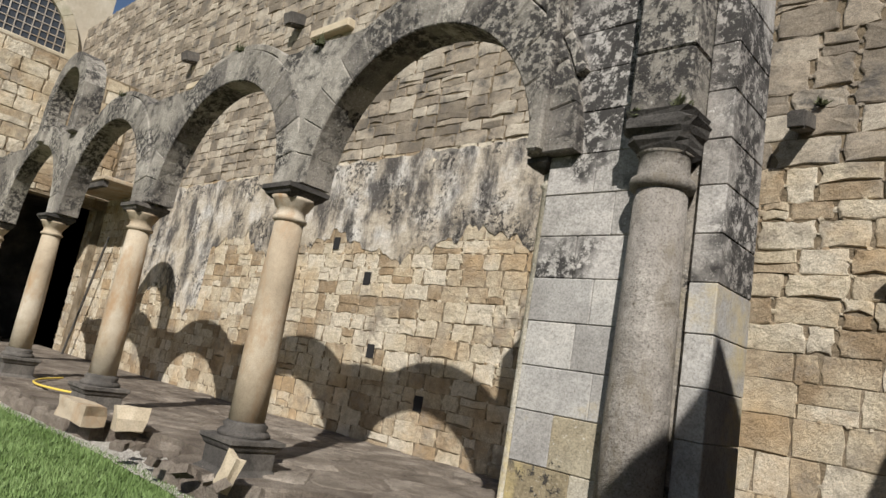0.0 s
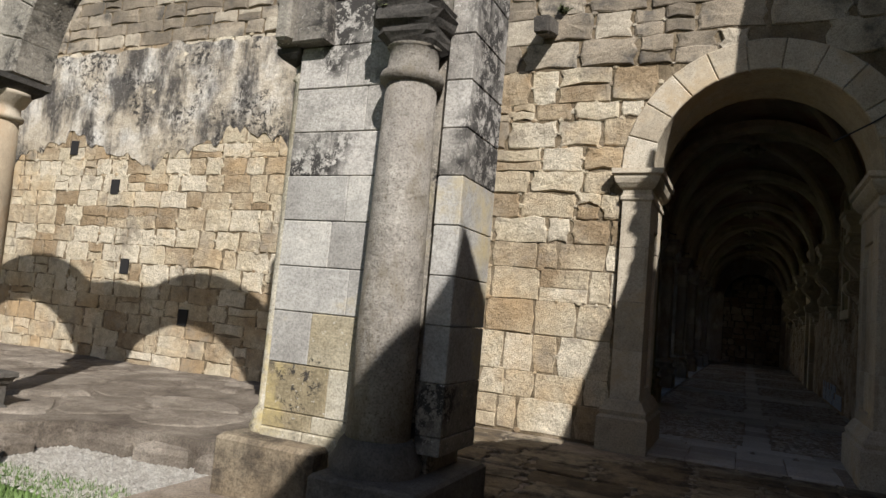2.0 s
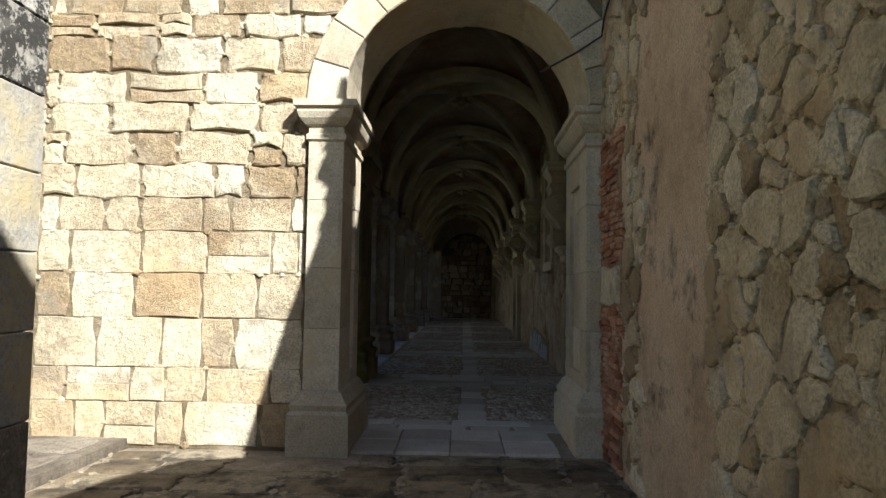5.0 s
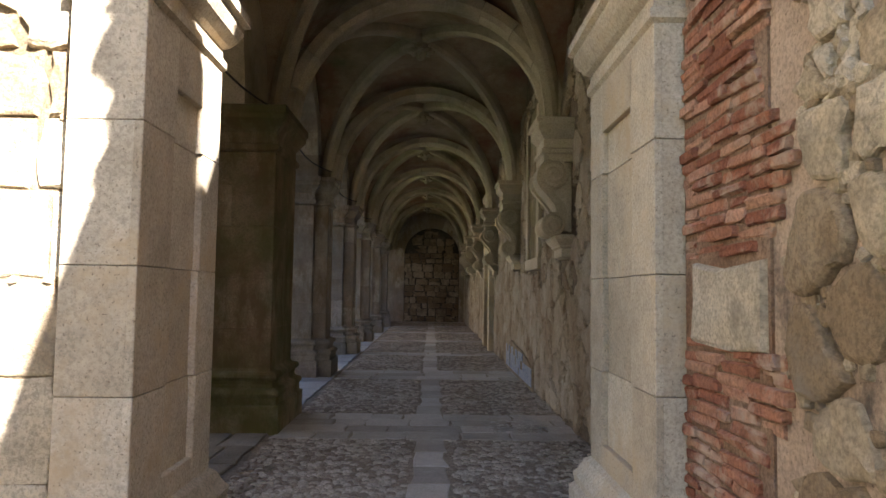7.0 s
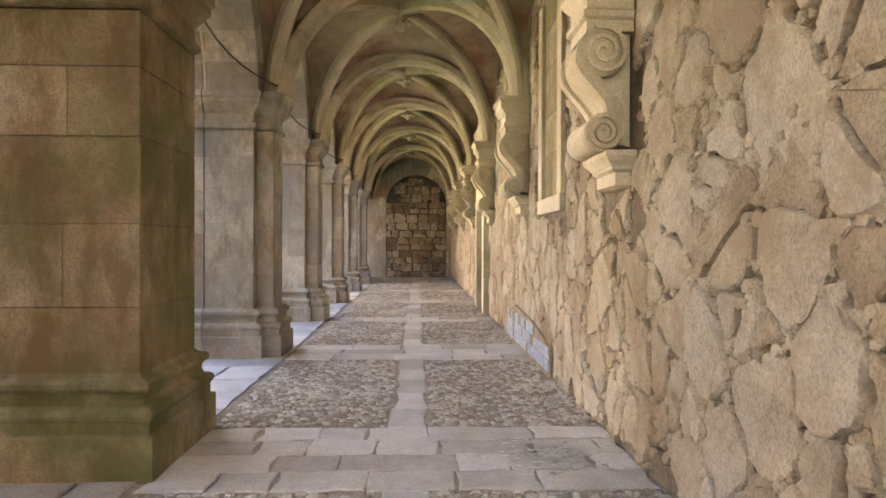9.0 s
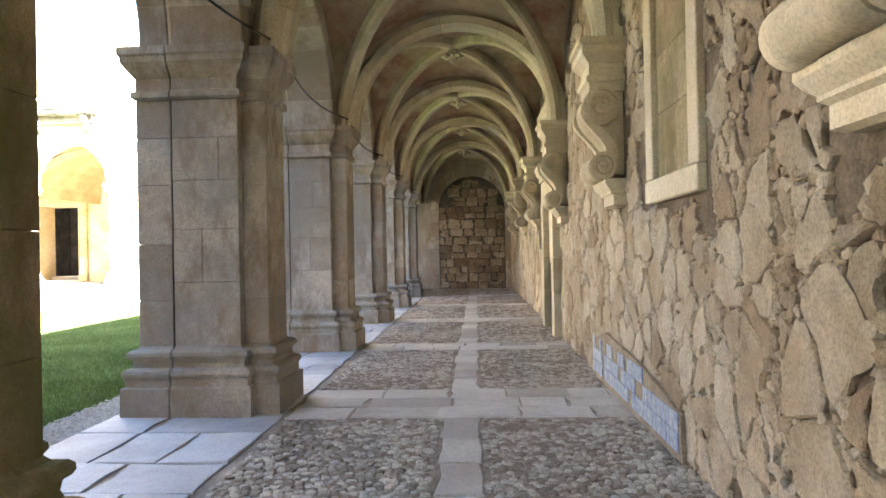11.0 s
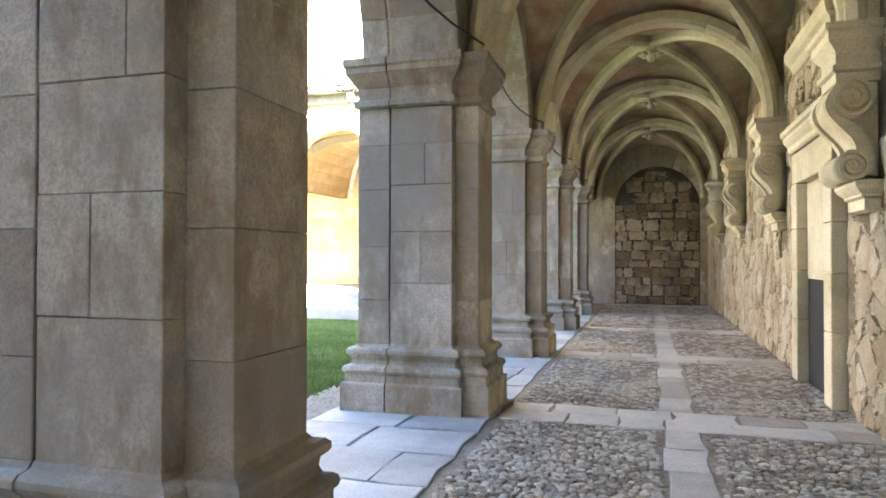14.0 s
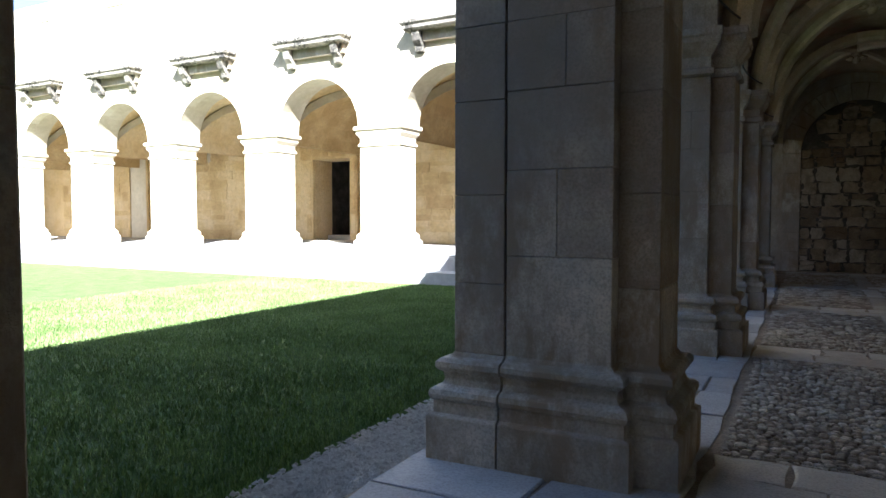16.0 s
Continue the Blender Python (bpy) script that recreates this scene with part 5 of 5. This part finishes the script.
# doorway in the back wall of the far gallery
nd_ = empty("door_2", "honey stone doorway with a dark opening and square panels", "doorway", kind="structure")
dx0, dx1 = -17.62, -15.84
# room behind the doorway, its shade painted in with a dark colour
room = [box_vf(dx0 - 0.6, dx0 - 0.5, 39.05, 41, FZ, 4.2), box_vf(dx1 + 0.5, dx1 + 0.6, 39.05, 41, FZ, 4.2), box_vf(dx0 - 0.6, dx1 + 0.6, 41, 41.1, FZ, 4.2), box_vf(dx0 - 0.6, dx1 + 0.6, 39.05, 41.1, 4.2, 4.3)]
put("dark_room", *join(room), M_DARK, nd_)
for a, b in ((dx0 - 0.62, dx0), (dx1, dx1 + 0.35)):
    put("jamb", *box_vf(a, b, 37.82, 38.0, FZ, 3.73, 0.02), M_HONEY, nd_)
    for z in (0.85, 1.75, 2.65):
        put("panel", *box_vf(a + 0.32 if a < dx0 else a + 0.08, b - 0.08, 37.79, 37.83, z, z + 0.72, 0.015), M_HONEY, nd_)
put("lintel", *loft(dx0 - 0.62, dx1 + 0.35, 37.82, 38.0, [(0.0, 3.735), (0.0, 4.12), (0.03, 4.14), (0.03, 4.2), (0.0, 4.22), (0.0, 4.8), (0.05, 4.86), (0.1, 4.97), (0.1, 5.08)]), M_HONEY, nd_)
for a, b in ((dx0 + 0.05, dx0 + 0.75), (dx0 + 0.9, dx1 - 0.1)):
    put("panel", *box_vf(a, b, 37.79, 37.83, 3.83, 4.03, 0.015), M_HONEY, nd_)
for u in (dx0 - 0.45, dx0 + 0.62):
    put("frieze_block", *box_vf(u, u + 0.34, 37.58, 37.83, 4.26, 4.38, 0.03), M_HONEY, nd_)
    put("frieze_block", *box_vf(u, u + 0.34, 37.66, 37.83, 4.42, 4.64, 0.03), M_HONEY, nd_)
put("step", *box_vf(dx0 - 0.4, dx1 + 0.2, 37.3, 37.8, FZ - 0.02, FZ + 0.08, 0.02), M_SLAB, nd_)
put("step", *box_vf(dx0 + 0.02, dx1 - 0.02, 38.7, 39.4, FZ - 0.02, FZ + 0.24, 0.02), M_SLAB, nd_)

# pale round-headed door farther along the far gallery
leaf = empty("door_3", "pale painted round-headed door in the far gallery", "door", kind="structure")
on_back = lambda u, v, w: (u, 37.98 - w, v)
part("leaf", slab_poly([(-28.65, FZ), (-27.5, FZ), (-27.5, 4.25)] + [(-28.075 + 0.575 * math.cos(math.pi * i / 14), 4.25 + 0.75 * math.sin(math.pi * i / 14)) for i in range(1, 14)] + [(-28.65, 4.25)], on_back, 0.02, 0.07), M_FACADE, leaf)
put("transom", *box_vf(-28.7, -27.45, 37.86, 37.92, 4.18, 4.3, 0.01), M_HONEY, leaf)
for u in (-28.78, -27.5):
    put("frame", *box_vf(u, u + 0.13, 37.85, 37.98, FZ, 4.25, 0.01), M_HONEY, leaf)

# walls that close the place
wall_west = put("wall_cloister_west", *box_vf(-36.6, -36, 8.4, 38, -0.3, 9.5), M_FACADE)
tagged(wall_west, "plain pale wall closing the cloister", "wall", kind="structure")

# ---- far end of the ruined court ----
wing = part("wall_court_west", slab_poly([(7.42, -0.3), (7.6, -0.3), (7.6, 9.0), (-12, 9.0), (-12, -0.3), (3.6, -0.3), (3.6, 4.7), (7.42, 4.7)], lambda u, v, w: (-22.5 + w, u, v), 0.0, -0.6), M_MORTAR_DARK)
tagged(wing, "rubble wall closing the ruined court", "wall", kind="structure")
r11 = random.Random(17)
lay(courses(-8, 7.4, 0.0, 8.95, 0.36, 0.6, r11), lambda u, v, w: (-22.5 + w, u, v), False, wing, M_WALL_I, M_WALL_I, lambda u, v: False, r11, hits_box(3.55, 7.45, -1, 4.72), proud=0.03, gap=0.007, edge=0.012)
# walls and ceiling take a dark colour in place of the room's shade
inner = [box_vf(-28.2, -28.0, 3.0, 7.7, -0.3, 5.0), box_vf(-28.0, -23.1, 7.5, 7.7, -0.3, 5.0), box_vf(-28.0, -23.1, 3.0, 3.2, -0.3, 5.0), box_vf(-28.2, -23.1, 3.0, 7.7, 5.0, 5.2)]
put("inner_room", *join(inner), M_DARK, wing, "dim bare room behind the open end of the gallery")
put("inner_floor", *box_vf(-28.0, -22.5, 3.2, 7.5, -0.3, 0.07), M_ROCK, wing)
pv, pf = lathe([(0.035, 0.0), (0.035, 3.9)], 0, 0, 10)
lean = pose(-22.15, 7.2, 0.05, 0, 19, 0)
tagged(put("leaning_pole", [tuple(lean @ Vector(q)) for q in pv], pf, M_DARK), "thin dark pole leaning at the gallery's end wall", "pole")

# ---- church behind the ruined court ----
CX = -30.0
church = put("church_facade", *box_vf(CX - 1, CX, -14, 8.2, -0.3, 17.0), M_FACADE)
tagged(church, "pale church wall with a round-arched lattice window", "church", kind="structure")
on_church = lambda u, v, w: (CX + w, u, v)
part("window_pane", slab_poly([(4.3 + 2.55 * math.cos(math.pi * i / 24), 11.55 + 2.55 * math.sin(math.pi * i / 24)) for i in range(25)], on_church, 0.02, 0.05), M_GLASS, church)
for k in range(-8, 9):
    half = math.sqrt(max(0.0, 2.55 ** 2 - (0.3 * k) ** 2))
    put("glazing_bar", *box_vf(CX + 0.05, CX + 0.09, 4.3 + 0.3 * k - 0.02, 4.3 + 0.3 * k + 0.02, 11.55, 11.55 + half), M_PIER, church)
for k in range(0, 8):
    half = math.sqrt(max(0.0, 2.55 ** 2 - (0.32 * k) ** 2))
    put("glazing_bar", *box_vf(CX + 0.052, CX + 0.088, 4.3 - half, 4.3 + half, 11.55 + 0.32 * k - 0.02, 11.55 + 0.32 * k + 0.02), M_PIER, church)
voussoirs(church, M_RIB, 4.3, 11.55, 2.55, 3.0, 15, on_church, False, 0.0, 0.22)
put("sill_cornice", *box_vf(CX, CX + 0.45, -14, 7.6, 11.2, 11.5, 0.05), M_RIB, church)
put("eaves", *box_vf(CX - 1.2, CX + 1.2, -14.5, 11.5, 16.6, 17.0, 0.05), M_ROOF, church)

# small arch left standing on the colonnade
bell = empty("broken_bellcote", "small free arch of lichened stone on the arcade", "arch")
voussoirs(bell, M_ARCH, -14.55, 5.45, 0.78, 1.12, 9, on_col, False, 0.06, 0.44, -8, 188)
for u in (-15.67, -13.77):
    put("foot", *box_vf(u, u + 0.34, CY - 0.2, CY + 0.2, 4.7, 5.5, 0.03), M_ARCH, bell)
# sheltering slab roof at the far end of the gallery
shelter = put("shelter_roof", *box_vf(-22.4, -19.0, 6.0, WALL_A - 0.05, 5.05, 5.17, 0.02), M_COLUMN)
tagged(shelter, "thin flat slab roof over the gallery's far end", "roof", kind="structure")
put("beam", *box_vf(-22.3, -19.1, 6.05, 6.2, 4.88, 5.045), M_DARK, shelter)

# stub corbels and long stones left in wall A, putlog holes
for u, v, s in ((-1.75, 4.78, 0.2), (-13.1, 9.0, 0.3), (-18.5, 9.2, 0.3), (-21.0, 7.9, 0.3), (-2.9, 7.4, 0.25)):
    bm = bmesh.new()
    bmesh.ops.create_cube(bm, size=1.0)
    bmesh.ops.bevel(bm, geom=bm.edges[:], offset=0.12, segments=2, affect="EDGES")
    bmesh.ops.transform(bm, matrix=Matrix.Translation((u, WALL_A - 0.2, v)) @ Matrix.Rotation(0.25, 4, "X") @ Matrix.Diagonal((s, 0.5, s * 1.05, 1)), verts=bm.verts)
    part("stub_corbel", bm, M_DARK, wall_south, "dark weathered stub corbel")
for u, v in ((-11.6, 8.3), (-17.6, 8.1)):
    put("long_stone", *box_vf(u - 0.7, u + 0.7, WALL_A - 0.22, WALL_A + 0.1, v, v + 0.22, 0.03), M_CARVED, wall_south)
# putlog holes as flat black plates, their inner shade given by colour
for u, v in ((-8.9, 2.83), (-8.45, 1.55), (-10.0, 3.5), (-7.1, 0.85)):
    put("putlog_hole", *box_vf(u - 0.09, u + 0.09, WALL_A - 0.036, WALL_A - 0.02, v - 0.12, v + 0.12), M_BLACK, wall_south, "square dark beam hole")

# ---- loose things in the court ----
def loose(name, label, x, y, z, dims, rot, mat, seed):
    rl = random.Random(seed)
    bm = bmesh.new()
    bmesh.ops.create_cube(bm, size=1.0)
    bmesh.ops.subdivide_edges(bm, edges=bm.edges[:], cuts=1, use_grid_fill=True)
    for v in bm.verts:
        v.co *= 1 + rl.uniform(-0.16, 0.10)
    bmesh.ops.transform(bm, matrix=pose(0, 0, 0, *rot) @ Matrix.Diagonal((*dims, 1)), verts=bm.verts)
    low = min(v.co.z for v in bm.verts)
    ob = part(name, bm, mat)
    ob.location = (x, y, z - low - 0.01)
    return tagged(ob, label, "stone block")


loose("broken_slab", "cream broken stone slab leaning on a pedestal", -5.02, 3.08, 0.02, (0.22, 0.09, 0.32), (-14, 10, -8), M_CARVED, 1)
loose("stone_block", "rough tan stone block on the platform edge", -8.6, 3.08, 0.02, (0.6, 0.3, 0.24), (0, 4, 10), M_COLUMN, 2)
loose("stone_block", "squared cream stone block near a column", -8.0, 3.42, 0.03, (0.5, 0.34, 0.30), (0, -6, -14), M_CARVED, 3)
for k in range(9):
    loose("rubble_stone", "small grey fallen rubble stone", -7.2 + 0.33 * k + 0.1 * math.sin(k * 5), 3.02 + 0.1 * math.cos(k * 3), 0.0, (0.11 + 0.05 * (k % 3), 0.11, 0.07 + 0.02 * (k % 2)), (5 * k, 3 * k, 40 * k), M_ROCK, 10 + k)
cu = bpy.data.curves.new("hose", "CURVE")
cu.dimensions, cu.bevel_depth, cu.bevel_resolution = "3D", 0.018, 3
sp = cu.splines.new("BEZIER")
way_pts = [(-13.4, 4.4, 0.12), (-12.6, 3.75, 0.12), (-11.9, 3.5, 0.12), (-11.3, 3.62, 0.12), (-10.9, 3.85, 0.12)]
sp.bezier_points.add(len(way_pts) - 1)
for bp, q in zip(sp.bezier_points, way_pts):
    bp.co, bp.handle_left_type, bp.handle_right_type = q, "AUTO", "AUTO"
cu.materials.append(M_HOSE)
tagged(new("garden_hose", cu), "yellow garden hose lying on the platform", "hose")

# ---- cable along the arcade of the walk ----
cu = bpy.data.curves.new("cable", "CURVE")
cu.dimensions, cu.bevel_depth, cu.bevel_resolution = "3D", 0.011, 2
sp = cu.splines.new("POLY")
line = []
for a, b in zip([8.9] + [p + 0.55 for p in PIERS], [p + 0.55 for p in PIERS] + [36.8]):
    line += [(-1.03 - 0.15 * math.sin(math.pi * i / 8), a + (b - a) * i / 8, 3.60 - 0.10 * math.sin(math.pi * i / 8)) for i in range(8)]
sp.points.add(len(line) - 1)
for q, c in zip(sp.points, line):
    q.co = (*c, 1)
cu.materials.append(M_IRON)
tagged(new("cable", cu), "black cable strung over the capitals", "cable")

# tufts of weeds on the ruined walls and on the capital
def tuft(x, y, z, n, size, seed):
    rt = random.Random(seed)
    v, f = [], []
    for _ in range(n):
        a, t, r = rt.uniform(0, 6.28), rt.uniform(0.1, 1.0), rt.uniform(0, 0.35) * size
        bx, by = x + r * math.cos(a * 3), y + r * math.sin(a * 3)
        ex, ey, ez = bx + size * t * 0.7 * math.cos(a), by + size * t * 0.7 * math.sin(a), z + size * (1.1 - t * 0.7) * rt.uniform(0.4, 1)
        w = 0.012
        o = len(v)
        v += [(bx - w * math.sin(a), by + w * math.cos(a), z), (bx + w * math.sin(a), by - w * math.cos(a), z), ((bx + ex) / 2 + w * 1.3 * math.sin(a), (by + ey) / 2, (z + ez) / 2 + 0.02), (ex, ey, ez)]
        f += [(o, o + 1, o + 2), (o, o + 2, o + 3)]
    tagged(put("weed_tuft", v, f, M_WEED), "small tuft of wild weeds on old stone", "weeds", "weeds on the ruins")


for k, (x, y, z, s) in enumerate([(-1.30, 3.36, 3.2, 0.12), (-1.58, 3.34, 3.18, 0.09), (-7.6, 3.5, 5.08, 0.15), (-5.7, 3.5, 4.72, 0.18), (-11.5, 3.5, 5.1, 0.16), (-1.6, 7.42, 5.0, 0.14), (-3.4, 3.5, 4.88, 0.15)]):
    tuft(x, y, z, 40, s, k)

# cable from the entrance arch to the court wall
cu = bpy.data.curves.new("wall_cable", "CURVE")
cu.dimensions, cu.bevel_depth, cu.bevel_resolution = "3D", 0.009, 2
sp = cu.splines.new("POLY")
line = [(1.30, WALL_A - 0.07, 3.34), (1.62, WALL_A - 0.07, 3.52), (1.84, WALL_A - 0.1, 3.66), (COURT_EAST - 0.06, 7.2, 3.75), (COURT_EAST - 0.06, 6.2, 4.05), (COURT_EAST - 0.06, 5.0, 4.3)]
sp.points.add(len(line) - 1)
for q, c in zip(sp.points, line):
    q.co = (*c, 1)
cu.materials.append(M_IRON)
tagged(new("cable", cu), "thin black cable fixed along the wall", "cable")
